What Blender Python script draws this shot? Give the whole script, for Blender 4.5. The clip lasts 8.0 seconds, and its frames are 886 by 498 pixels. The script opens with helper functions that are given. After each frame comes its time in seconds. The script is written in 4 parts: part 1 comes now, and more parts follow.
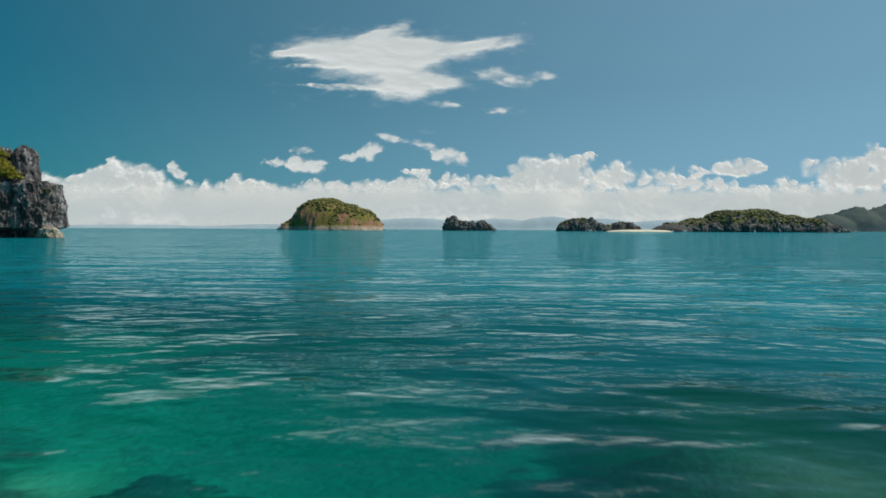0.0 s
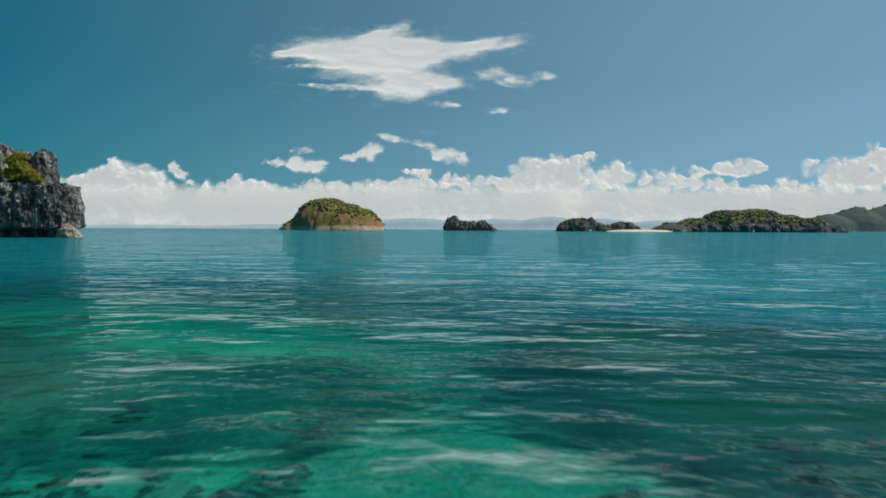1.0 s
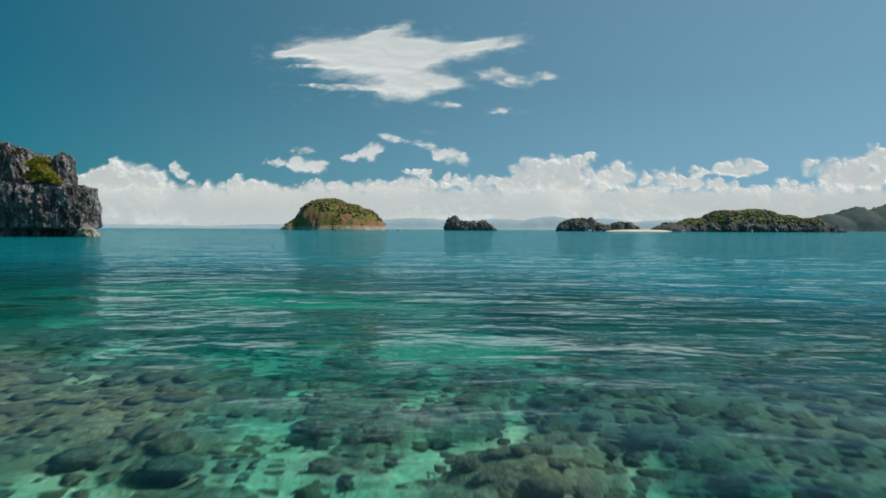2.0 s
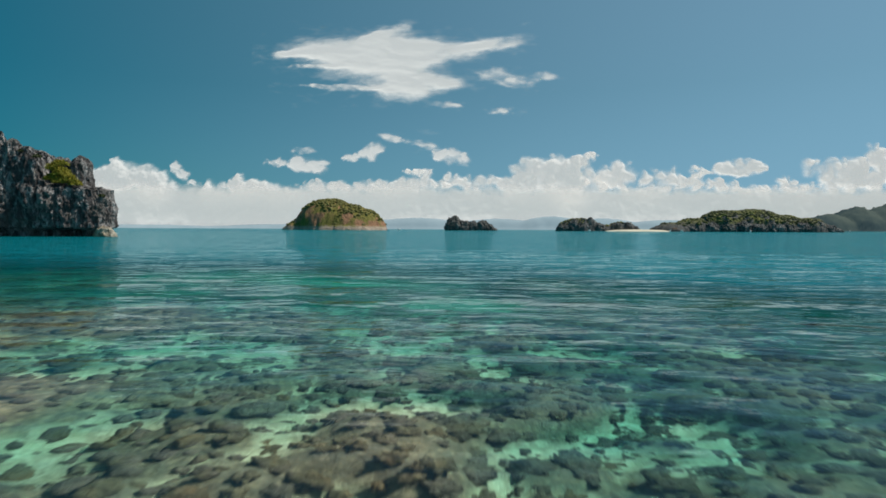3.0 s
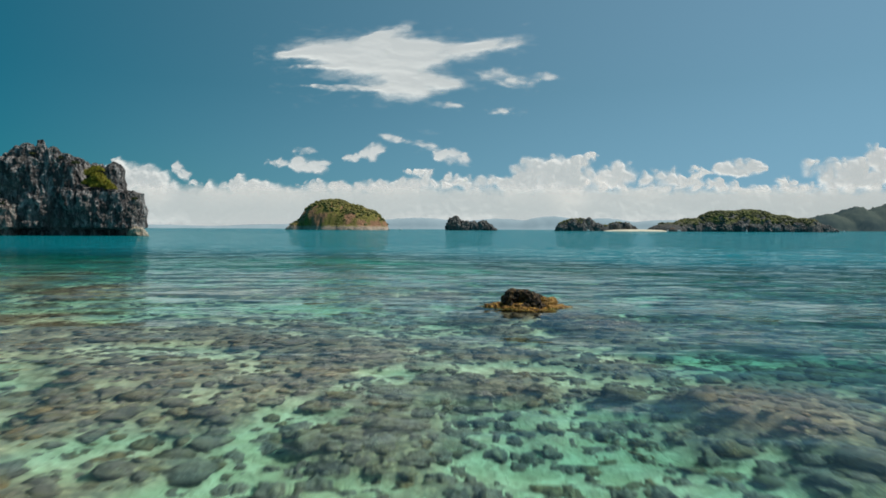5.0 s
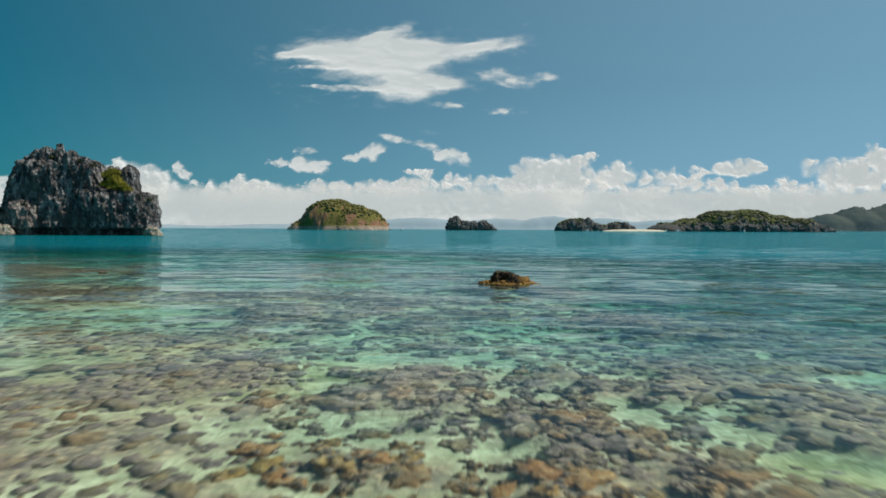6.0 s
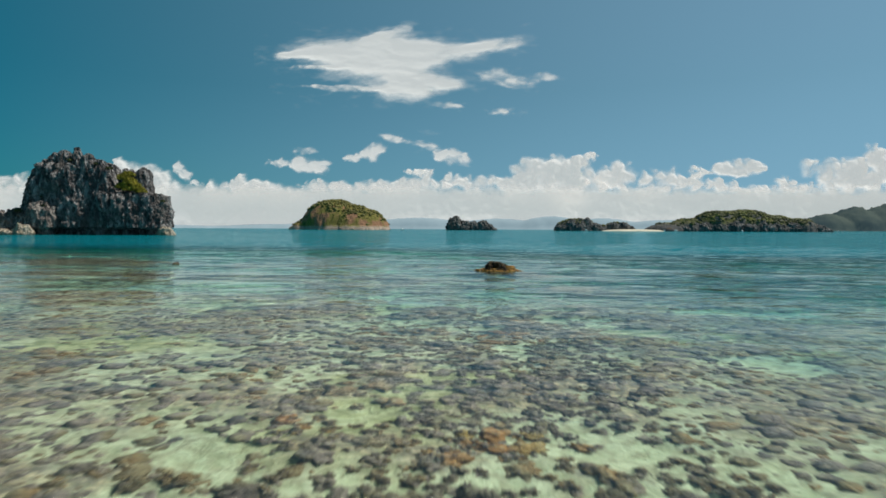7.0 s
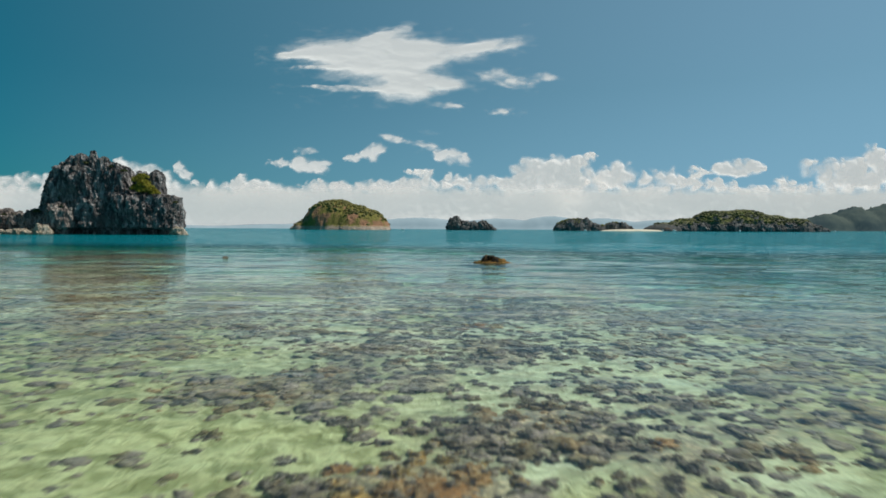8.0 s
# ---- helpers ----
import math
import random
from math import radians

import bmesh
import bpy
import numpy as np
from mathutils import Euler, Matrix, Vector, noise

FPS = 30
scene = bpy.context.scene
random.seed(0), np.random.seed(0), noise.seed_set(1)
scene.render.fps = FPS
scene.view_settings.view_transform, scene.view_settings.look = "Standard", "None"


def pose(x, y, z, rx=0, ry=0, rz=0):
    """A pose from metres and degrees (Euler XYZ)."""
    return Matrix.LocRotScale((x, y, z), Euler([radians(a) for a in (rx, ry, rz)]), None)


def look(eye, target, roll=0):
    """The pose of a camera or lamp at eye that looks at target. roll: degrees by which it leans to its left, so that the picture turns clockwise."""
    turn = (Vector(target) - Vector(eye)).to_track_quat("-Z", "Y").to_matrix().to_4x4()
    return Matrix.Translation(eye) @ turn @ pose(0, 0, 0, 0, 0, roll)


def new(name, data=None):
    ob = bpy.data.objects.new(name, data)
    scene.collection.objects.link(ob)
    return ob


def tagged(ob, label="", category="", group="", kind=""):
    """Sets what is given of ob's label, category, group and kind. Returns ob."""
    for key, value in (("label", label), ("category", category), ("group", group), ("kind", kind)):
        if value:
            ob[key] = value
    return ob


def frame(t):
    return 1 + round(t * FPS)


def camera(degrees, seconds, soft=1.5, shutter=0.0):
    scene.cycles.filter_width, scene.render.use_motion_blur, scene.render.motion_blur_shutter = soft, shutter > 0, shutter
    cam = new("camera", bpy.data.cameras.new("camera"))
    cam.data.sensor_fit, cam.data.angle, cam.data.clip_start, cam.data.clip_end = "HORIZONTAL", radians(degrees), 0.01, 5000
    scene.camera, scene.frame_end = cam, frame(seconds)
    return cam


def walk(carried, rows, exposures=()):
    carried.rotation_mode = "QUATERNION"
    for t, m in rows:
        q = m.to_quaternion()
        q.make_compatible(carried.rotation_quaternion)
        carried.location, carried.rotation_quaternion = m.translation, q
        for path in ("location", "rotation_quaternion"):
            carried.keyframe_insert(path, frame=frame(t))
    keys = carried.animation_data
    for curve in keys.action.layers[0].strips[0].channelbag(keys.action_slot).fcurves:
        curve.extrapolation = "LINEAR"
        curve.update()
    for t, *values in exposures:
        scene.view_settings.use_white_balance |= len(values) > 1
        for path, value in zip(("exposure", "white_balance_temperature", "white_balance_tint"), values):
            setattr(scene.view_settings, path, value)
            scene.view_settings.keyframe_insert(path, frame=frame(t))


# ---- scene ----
cam = camera(73.0, 8.0, 1.65, 0.34)
EYE, LEAN = 2.2, 0.272      # metres above the sea; lean to the left in degrees
PATH = [
    (0, 0.000, 0.000, 1.845, 88.108),
    (0.5, 0.012, -2.855, 1.874, 88.106),
    (1, 0.022, -5.791, 1.902, 88.104),
    (1.75, 0.034, -10.370, 1.939, 88.100),
    (2.5, 0.042, -15.171, 1.971, 88.097),
    (3, 0.046, -18.488, 1.990, 88.095),
    (3.5, 0.048, -21.888, 2.006, 88.092),
    (4, 0.049, -25.358, 2.021, 88.090),
    (4.5, 0.048, -28.885, 2.033, 88.088),
    (5.25, 0.044, -34.257, 2.048, 88.084),
    (6, 0.037, -39.692, 2.058, 88.081),
    (6.5, 0.030, -43.341, 2.062, 88.079),
    (7, 0.022, -47.010, 2.064, 88.077),
    (7.5, 0.012, -50.704, 2.064, 88.074),
    (8, 0.000, -54.438, 2.061, 88.072),
]
walk(cam, [(t, pose(x, y, EYE, tilt, 0, yaw) @ pose(0, 0, 0, 0, 0, LEAN)) for t, x, y, yaw, tilt in PATH])

# ---------------------------------------------------------------- world, sun
SUN_AZ, SUN_EL = 78.0, 55.0          # degrees right of straight ahead, degrees above the sea
world = bpy.data.worlds.new("sky")
scene.world = world
world.use_nodes = True
wn, wl = world.node_tree.nodes, world.node_tree.links
wn.clear()
sky = wn.new("ShaderNodeTexSky")
sky.sky_type = "NISHITA"
sky.sun_disc = False
sky.sun_elevation, sky.sun_rotation = radians(SUN_EL), radians(SUN_AZ)
sky.air_density, sky.dust_density, sky.ozone_density = 1.0, 0.5, 1.5
tint = wn.new("ShaderNodeMix")
tint.data_type, tint.blend_type = "RGBA", "MULTIPLY"
tint.inputs[0].default_value = 1.0
tint.inputs[7].default_value = (0.10, 0.89, 0.97, 1)
back = wn.new("ShaderNodeBackground")
back.inputs[1].default_value = 0.071
wout = wn.new("ShaderNodeOutputWorld")
wl.new(sky.outputs[0], tint.inputs[6])
# a polarising filter deepens the sky away from the sun
where = wn.new("ShaderNodeTexCoord")
toward = wn.new("ShaderNodeVectorMath")
toward.operation = "DOT_PRODUCT"
toward.inputs[1].default_value = (math.sin(radians(72)), math.cos(radians(72)), 0.0)
share = wn.new("ShaderNodeMapRange")
share.inputs[1].default_value, share.inputs[2].default_value = -0.42, 0.95
deep = wn.new("ShaderNodeMix")
deep.data_type = "RGBA"
deep.inputs[6].default_value, deep.inputs[7].default_value = (0.0, 1.40, 2.05, 1), (3.75, 5.6, 7.3, 1)
graded = wn.new("ShaderNodeMix")
graded.data_type = "RGBA"
graded.inputs[0].default_value = 0.68
wl.new(where.outputs["Generated"], toward.inputs[0])
wl.new(toward.outputs["Value"], share.inputs[0])
wl.new(share.outputs[0], deep.inputs[0])
wl.new(tint.outputs[2], graded.inputs[6])
wl.new(deep.outputs[2], graded.inputs[7])
height = wn.new("ShaderNodeSeparateXYZ")
low = wn.new("ShaderNodeMapRange")
low.inputs[1].default_value, low.inputs[2].default_value = 0.0, 0.22
low.inputs[3].default_value, low.inputs[4].default_value = 0.75, 0.0
paler = wn.new("ShaderNodeMix")
paler.data_type = "RGBA"
paler.inputs[7].default_value = (3.3, 5.8, 8.6, 1)
wl.new(where.outputs["Generated"], height.inputs[0])
wl.new(height.outputs[2], low.inputs[0])
amount = wn.new("ShaderNodeMath")
amount.operation = "MULTIPLY"
wl.new(low.outputs[0], amount.inputs[0])
wl.new(share.outputs[0], amount.inputs[1])
wl.new(amount.outputs[0], paler.inputs[0])
wl.new(graded.outputs[2], paler.inputs[6])
wl.new(paler.outputs[2], back.inputs[0])
wl.new(back.outputs[0], wout.inputs[0])

sun = new("sun", bpy.data.lights.new("sun", "SUN"))
sun.data.energy, sun.data.angle, sun.data.color = 3.6, radians(0.5), (1.0, 0.95, 0.86)
ray = Vector((math.sin(radians(SUN_AZ)) * math.cos(radians(SUN_EL)), math.cos(radians(SUN_AZ)) * math.cos(radians(SUN_EL)), math.sin(radians(SUN_EL))))
sun.matrix_world = look(ray * 100, (0, 0, 0))


# ---------------------------------------------------------------- noise and mesh helpers
_rs = np.random.RandomState(11)
PERM = np.concatenate([_rs.permutation(256)] * 3)
GRAD = _rs.normal(size=(256, 3))
GRAD /= np.linalg.norm(GRAD, axis=1)[:, None]


def perlin(p):
    """Gradient noise of an (n, 3) array, about -0.7 to 0.7."""
    p = np.asarray(p, float)
    i = np.floor(p).astype(int)
    f = p - i
    w = f * f * f * (f * (f * 6 - 15) + 10)
    i &= 255
    total = np.zeros(len(p))
    for dx in (0, 1):
        for dy in (0, 1):
            for dz in (0, 1):
                g = GRAD[PERM[PERM[PERM[i[:, 0] + dx] + i[:, 1] + dy] + i[:, 2] + dz]]
                d = f - (dx, dy, dz)
                k = (w[:, 0] if dx else 1 - w[:, 0]) * (w[:, 1] if dy else 1 - w[:, 1]) * (w[:, 2] if dz else 1 - w[:, 2])
                total += k * (g * d).sum(1)
    return total


def fbm(p, octaves=4, gain=0.5):
    p = np.asarray(p, float)
    total, a = np.zeros(len(p)), 1.0
    for k in range(octaves):
        total += a * perlin(p * 2.03 ** k + 17.3 * k)
        a *= gain
    return total


def ridged(p, octaves=4, gain=0.5):
    """Sharp crests, 0 to about 1."""
    p = np.asarray(p, float)
    total, a, s = np.zeros(len(p)), 1.0, 0.0
    for k in range(octaves):
        total += a * (1 - np.minimum(np.abs(perlin(p * 2.03 ** k + 9.1 * k)) * 2.2, 1))
        s += a
        a *= gain
    return total / s


def smooth(a, b, x):
    t = np.clip((np.asarray(x, float) - a) / (b - a), 0, 1)
    return t * t * (3 - 2 * t)


def mesh_of(name, verts, faces, material, shade=True):
    me = bpy.data.meshes.new(name)
    me.from_pydata(np.asarray(verts).tolist(), [], faces if isinstance(faces, list) else faces.tolist())
    me.polygons.foreach_set("use_smooth", [shade] * len(me.polygons))
    me.materials.append(material)
    return me


def part(name, me, parent, label=""):
    """Links a mesh as one part under a thing."""
    ob = new(name, me)
    ob.parent = parent
    return tagged(ob, label=label)


def thing(name, me, label, category, group="", kind="", at=None):
    ob = new(name, me)
    if at is not None:
        ob.matrix_basis = at
    return tagged(ob, label=label, category=category, group=group, kind=kind)


def grid_faces(nu, nv, wrap=False):
    """Quads of a grid of nv rows of nu points."""
    a = np.arange(nu if wrap else nu - 1)
    r = np.arange(nv - 1)[:, None] * nu
    b = (a + 1) % nu
    return np.stack([r + a, r + b, r + nu + b, r + nu + a], -1).reshape(-1, 4)


def lines(low, high, dense_low, dense_high, step, grow=1.13):
    """Grid lines, evenly spaced in the middle and wider and wider outside."""
    mid = list(np.arange(dense_low, dense_high + step / 2, step))
    up, s = [mid[-1]], step
    while up[-1] < high:
        s *= grow
        up.append(min(up[-1] + s, high))
    down, s = [mid[0]], step
    while down[-1] > low:
        s *= grow
        down.append(max(down[-1] - s, low))
    return np.array(down[:0:-1] + mid + up[1:])


def ico(level):
    bm = bmesh.new()
    bmesh.ops.create_icosphere(bm, subdivisions=level, radius=1)
    v = np.array([q.co[:] for q in bm.verts])
    f = np.array([[q.index for q in t.verts] for t in bm.faces])
    bm.free()
    return v, f


def tile(shapes, places, sizes, turns, pick):
    """Many copies of a few shapes as one mesh: shapes [(v, f)], places (n, 3), sizes (n, 3), turns about z, pick = shape of each."""
    vs, fs, base = [], [], 0
    for k, (v, f) in enumerate(shapes):
        idx = np.nonzero(pick == k)[0]
        if not len(idx):
            continue
        c, s = np.cos(turns[idx])[:, None], np.sin(turns[idx])[:, None]
        q = v[None] * sizes[idx][:, None]
        q = np.stack([q[..., 0] * c - q[..., 1] * s, q[..., 0] * s + q[..., 1] * c, q[..., 2]], -1) + places[idx][:, None]
        vs.append(q.reshape(-1, 3))
        fs.append((f[None] + (np.arange(len(idx)) * len(v))[:, None, None] + base).reshape(-1, f.shape[1]))
        base += len(idx) * len(v)
    return np.concatenate(vs), np.concatenate(fs)


# ---------------------------------------------------------------- materials
class Nodes:
    """A short way to write node trees."""

    def __init__(self, name):
        self.mat = bpy.data.materials.new(name)
        self.mat.use_nodes = True
        self.n, self.l = self.mat.node_tree.nodes, self.mat.node_tree.links
        self.n.clear()
        self.out = self.n.new("ShaderNodeOutputMaterial")
        self.coord = self.n.new("ShaderNodeTexCoord")

    def put(self, socket, value):
        if isinstance(value, bpy.types.NodeSocket):
            self.l.new(value, socket)
        elif isinstance(value, (tuple, list)) and len(value) == 3 and socket.type == "RGBA":
            socket.default_value = (*value, 1)
        else:
            socket.default_value = value

    def node(self, kind, values, **attrs):
        node = self.n.new(kind)
        for key, value in attrs.items():
            setattr(node, key, value)
        for key, value in values.items():
            self.put(node.inputs[key], value)
        return node

    def place(self, scale=(1, 1, 1), turn=0.0):
        return self.node("ShaderNodeMapping", {0: self.coord.outputs["Object"], 2: (0, 0, turn), 3: scale}).outputs[0]

    def noise(self, scale, detail=5, rough=0.55, where=None, distort=0.0):
        where = where or self.coord.outputs["Object"]
        return self.node("ShaderNodeTexNoise", {"Vector": where, "Scale": scale, "Detail": detail, "Roughness": rough, "Distortion": distort}).outputs[0]

    def cells(self, scale, where=None, feature="F1"):
        where = where or self.coord.outputs["Object"]
        return self.node("ShaderNodeTexVoronoi", {"Vector": where, "Scale": scale}, feature=feature).outputs[0]

    def ramp(self, value, low, high, smoothly=True):
        return self.node("ShaderNodeMapRange", {0: value, 1: low, 2: high}, interpolation_type="SMOOTHSTEP" if smoothly else "LINEAR").outputs[0]

    def math(self, op, a, b=0.0):
        return self.node("ShaderNodeMath", {0: a, 1: b}, operation=op).outputs[0]

    def mix(self, fac, a, b, blend="MIX"):
        return self.node("ShaderNodeMix", {0: fac, 6: a, 7: b}, data_type="RGBA", blend_type=blend).outputs[2]

    def bump(self, height, strength, distance, normal=None):
        values = {"Height": height, "Strength": strength, "Distance": distance}
        if normal is not None:
            values["Normal"] = normal
        return self.node("ShaderNodeBump", values).outputs[0]

    def surface(self, colour, rough=0.8, normal=None, spec=0.3):
        values = {"Base Color": colour, "Roughness": rough, "Specular IOR Level": spec}
        if normal is not None:
            values["Normal"] = normal
        self.l.new(self.node("ShaderNodeBsdfPrincipled", values).outputs[0], self.out.inputs[0])
        return self.mat


def karst_rock(name, dark, light, stain, size=1.0, wet=0.0):
    """Weathered limestone: pitted, streaked downwards, pale where it is freshly broken."""
    k = Nodes(name)
    streak = k.noise(0.75 / size, 6, 0.68, k.place((1, 1, 0.30)), 0.6)
    fine = k.noise(3.2 / size, 5, 0.7)
    pits = k.cells(1.5 / size, k.place((1, 1, 0.6)))
    broad = k.noise(0.12 / size, 3)
    c = k.mix(k.ramp(streak, 0.42, 0.68), dark, light)
    c = k.mix(k.ramp(fine, 0.5, 0.75), c, tuple(v * 0.45 for v in dark))
    c = k.mix(k.math("MULTIPLY", k.ramp(broad, 0.52, 0.7), 0.6), c, stain)
    n = k.bump(pits, 1.0, 0.8 * size)
    n = k.bump(streak, 1.0, 0.8 * size, n)
    n = k.bump(fine, 0.9, 0.25 * size, n)
    return k.surface(c, 0.85 - wet, n, 0.25)


def foliage(name, dark, mid, bright):
    k = Nodes(name)
    each = k.node("ShaderNodeNewGeometry", {}).outputs["Random Per Island"]
    patch = k.noise(0.05, 3)
    c = k.mix(each, dark, mid)
    c = k.mix(k.math("MULTIPLY", k.ramp(patch, 0.45, 0.62), each), c, bright)
    return k.surface(c, 0.65, None, 0.25)


def sea_water():
    """Clear sea: sky mirrored at the surface, the bed refracted through it, green-blue where it is deep."""
    k = Nodes("sea_water")
    depth = k.node("ShaderNodeAttribute", {}, attribute_name="depth").outputs["Fac"]
    long_waves = k.noise(0.34, 2, 0.5, k.place((0.5, 1.0, 1), 0.10), 0.25)
    chop = k.noise(0.95, 2, 0.5, k.place((0.55, 1.0, 1), -0.22), 0.2)
    fine = k.noise(3.4, 2, 0.5, k.place((0.6, 1.0, 1), 0.2))
    open_sea = k.node("ShaderNodeMapRange", {0: depth, 1: 0.4, 2: 3.0, 3: 0.20, 4: 1.15}).outputs[0]
    swell = k.noise(0.11, 3, 0.55, k.place((0.30, 1.0, 1), 0.05), 0.3)
    n = k.bump(swell, open_sea, 0.8)
    n = k.bump(long_waves, open_sea, 0.34, n)
    n = k.bump(chop, open_sea, 0.21, n)
    n = k.bump(fine, open_sea, 0.03, n)
    def fade(rate):
        return k.math("POWER", math.e, k.math("MULTIPLY", depth, -rate))
    red = k.math("POWER", math.e, k.math("MULTIPLY", k.math("ADD", k.math("MULTIPLY", k.math("MULTIPLY", depth, depth), 0.30), k.math("MULTIPLY", depth, 0.46)), -1.0))
    clear = k.node("ShaderNodeCombineColor", {0: red, 1: fade(0.185), 2: fade(0.165)}).outputs[0]
    see = k.node("ShaderNodeBsdfRefraction", {"Color": clear, "Roughness": 0.0, "IOR": 1.33, "Normal": n}).outputs[0]
    murk = k.mix(k.ramp(depth, 3.2, 8.0), (0.0005, 0.040, 0.046), (0.002, 0.160, 0.190))
    body = k.node("ShaderNodeBsdfDiffuse", {"Color": murk, "Normal": n}).outputs[0]
    inside = k.node("ShaderNodeMixShader", {0: k.ramp(depth, 0.35, 7.0), 1: see, 2: body}).outputs[0]
    gloss = k.node("ShaderNodeBsdfGlossy", {"Color": (0.76, 0.95, 1.0), "Roughness": 0.035, "Normal": n}).outputs[0]
    fresnel = k.node("ShaderNodeFresnel", {"IOR": 1.33, "Normal": n}).outputs[0]
    calm = k.node("ShaderNodeMapRange", {0: depth, 1: 1.1, 2: 3.0, 3: 0.72, 4: 0.46}).outputs[0]
    grazing = k.node("ShaderNodeMapRange", {0: fresnel, 1: 0.35, 2: 0.80, 3: 0.0, 4: 0.20}).outputs[0]
    both = k.node("ShaderNodeMixShader", {0: k.math("MULTIPLY", fresnel, k.math("ADD", calm, grazing)), 1: inside, 2: gloss}).outputs[0]
    k.l.new(both, k.out.inputs[0])
    return k.mat


def sea_bed():
    """Pale coral sand with rubble, yellow-green weed and darker reef rock."""
    k = Nodes("sea_bed")
    grain = k.noise(9.0, 5, 0.7)
    mottle = k.noise(3.2, 5, 0.65, None, 0.5)
    rubble = k.cells(5.5)
    patch = k.noise(1.5, 5, 0.6, None, 0.8)
    nubs = k.cells(8.0)
    reef = k.node("ShaderNodeAttribute", {}, attribute_name="reef").outputs["Fac"]
    weed = k.node("ShaderNodeAttribute", {}, attribute_name="weed").outputs["Fac"]
    c = k.mix(k.ramp(mottle, 0.3, 0.65), (0.31, 0.32, 0.19), (0.54, 0.55, 0.37))
    c = k.mix(k.math("MULTIPLY", k.ramp(rubble, 0.45, 0.75), 0.5), c, (0.27, 0.24, 0.15))
    green = k.mix(k.ramp(mottle, 0.40, 0.58), (0.20, 0.20, 0.07), (0.43, 0.42, 0.21))
    c = k.mix(weed, c, green)
    live = k.mix(k.ramp(patch, 0.40, 0.56), (0.20, 0.16, 0.135), (0.26, 0.195, 0.11))
    live = k.mix(k.math("MULTIPLY", k.ramp(grain, 0.45, 0.60), 0.8), live, (0.54, 0.44, 0.28))
    # shade in the creases between the nubs is put into the colour
    live = k.mix(k.math("MULTIPLY", k.ramp(nubs, 0.30, 0.7), 0.8), live, (0.10, 0.08, 0.07))
    at = k.node("ShaderNodeSeparateXYZ", {0: k.coord.outputs["Object"]}).outputs
    # reef colour turns darker olive with larger y and towards larger x
    olive_share = k.math("MULTIPLY", k.ramp(at[1], -31.0, -17.0), k.node("ShaderNodeMapRange", {0: at[0], 1: -3.0, 2: 7.0, 3: 0.55, 4: 0.85}).outputs[0])
    live = k.mix(olive_share, live, (0.062, 0.058, 0.030))
    rim = k.math("ADD", reef, k.math("MULTIPLY", k.math("SUBTRACT", mottle, 0.5), 1.6))
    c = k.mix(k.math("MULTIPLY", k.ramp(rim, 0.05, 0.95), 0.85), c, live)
    n = k.bump(rubble, -0.6, 0.06)
    n = k.bump(nubs, -0.8, 0.08, n)
    n = k.bump(mottle, 0.8, 0.12, n)
    n = k.bump(grain, 0.8, 0.03, n)
    return k.surface(c, 0.95, n, 0.1)


def coral_skin(name, per_object, warm=0.0):
    """Brown, mauve and ochre coral with pale growing tips."""
    k = Nodes(name)
    g = k.node("ShaderNodeNewGeometry", {})
    each = k.node("ShaderNodeObjectInfo", {}).outputs["Random"] if per_object else g.outputs["Random Per Island"]
    tip = k.node("ShaderNodeAttribute", {}, attribute_name="tip").outputs["Fac"]
    fine = k.noise(22.0, 4, 0.7)
    where = k.noise(0.9, 3, 0.6, g.outputs["Position"], 0.4)
    kin = k.math("ADD", where, k.math("MULTIPLY", k.math("SUBTRACT", each, 0.5), 0.22))
    c = k.mix(k.ramp(kin, 0.30, 0.45), (0.165, 0.14, 0.125), (0.27, 0.215, 0.18))
    c = k.mix(k.ramp(kin, 0.48, 0.58), c, (0.24, 0.185, 0.10))
    c = k.mix(k.ramp(kin, 0.58, 0.69), c, (0.33, 0.20, 0.085))
    c = k.mix(warm, c, k.mix(each, (0.46, 0.20, 0.045), (0.38, 0.24, 0.055)))
    blotch = k.noise(7.0, 4, 0.65, g.outputs["Position"], 0.5)
    c = k.mix(k.math("MULTIPLY", k.ramp(blotch, 0.46, 0.64), 0.45), c, (0.075, 0.062, 0.05))
    c = k.mix(k.math("MULTIPLY", k.ramp(blotch, 0.46, 0.34), 0.55), c, (0.36, 0.30, 0.19))
    pale = k.mix(0.42, c, (0.60, 0.50, 0.30))
    c = k.mix(k.ramp(k.math("ADD", tip, k.math("MULTIPLY", k.math("SUBTRACT", fine, 0.5), 0.9)), 0.30, 1.0), c, pale)
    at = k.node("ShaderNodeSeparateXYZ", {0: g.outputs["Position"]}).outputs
    # same darker olive for the corals, strongest at large x
    olive_share = k.math("MULTIPLY", k.ramp(at[1], -31.0, -17.0), k.node("ShaderNodeMapRange", {0: at[0], 1: -3.0, 2: 7.0, 3: 0.55, 4: 0.85}).outputs[0])
    c = k.mix(olive_share, c, (0.066, 0.060, 0.030))
    n = k.bump(blotch, 1.0, 0.12)
    n = k.bump(fine, 0.9, 0.03, n)
    return k.surface(c, 0.9, n, 0.15)


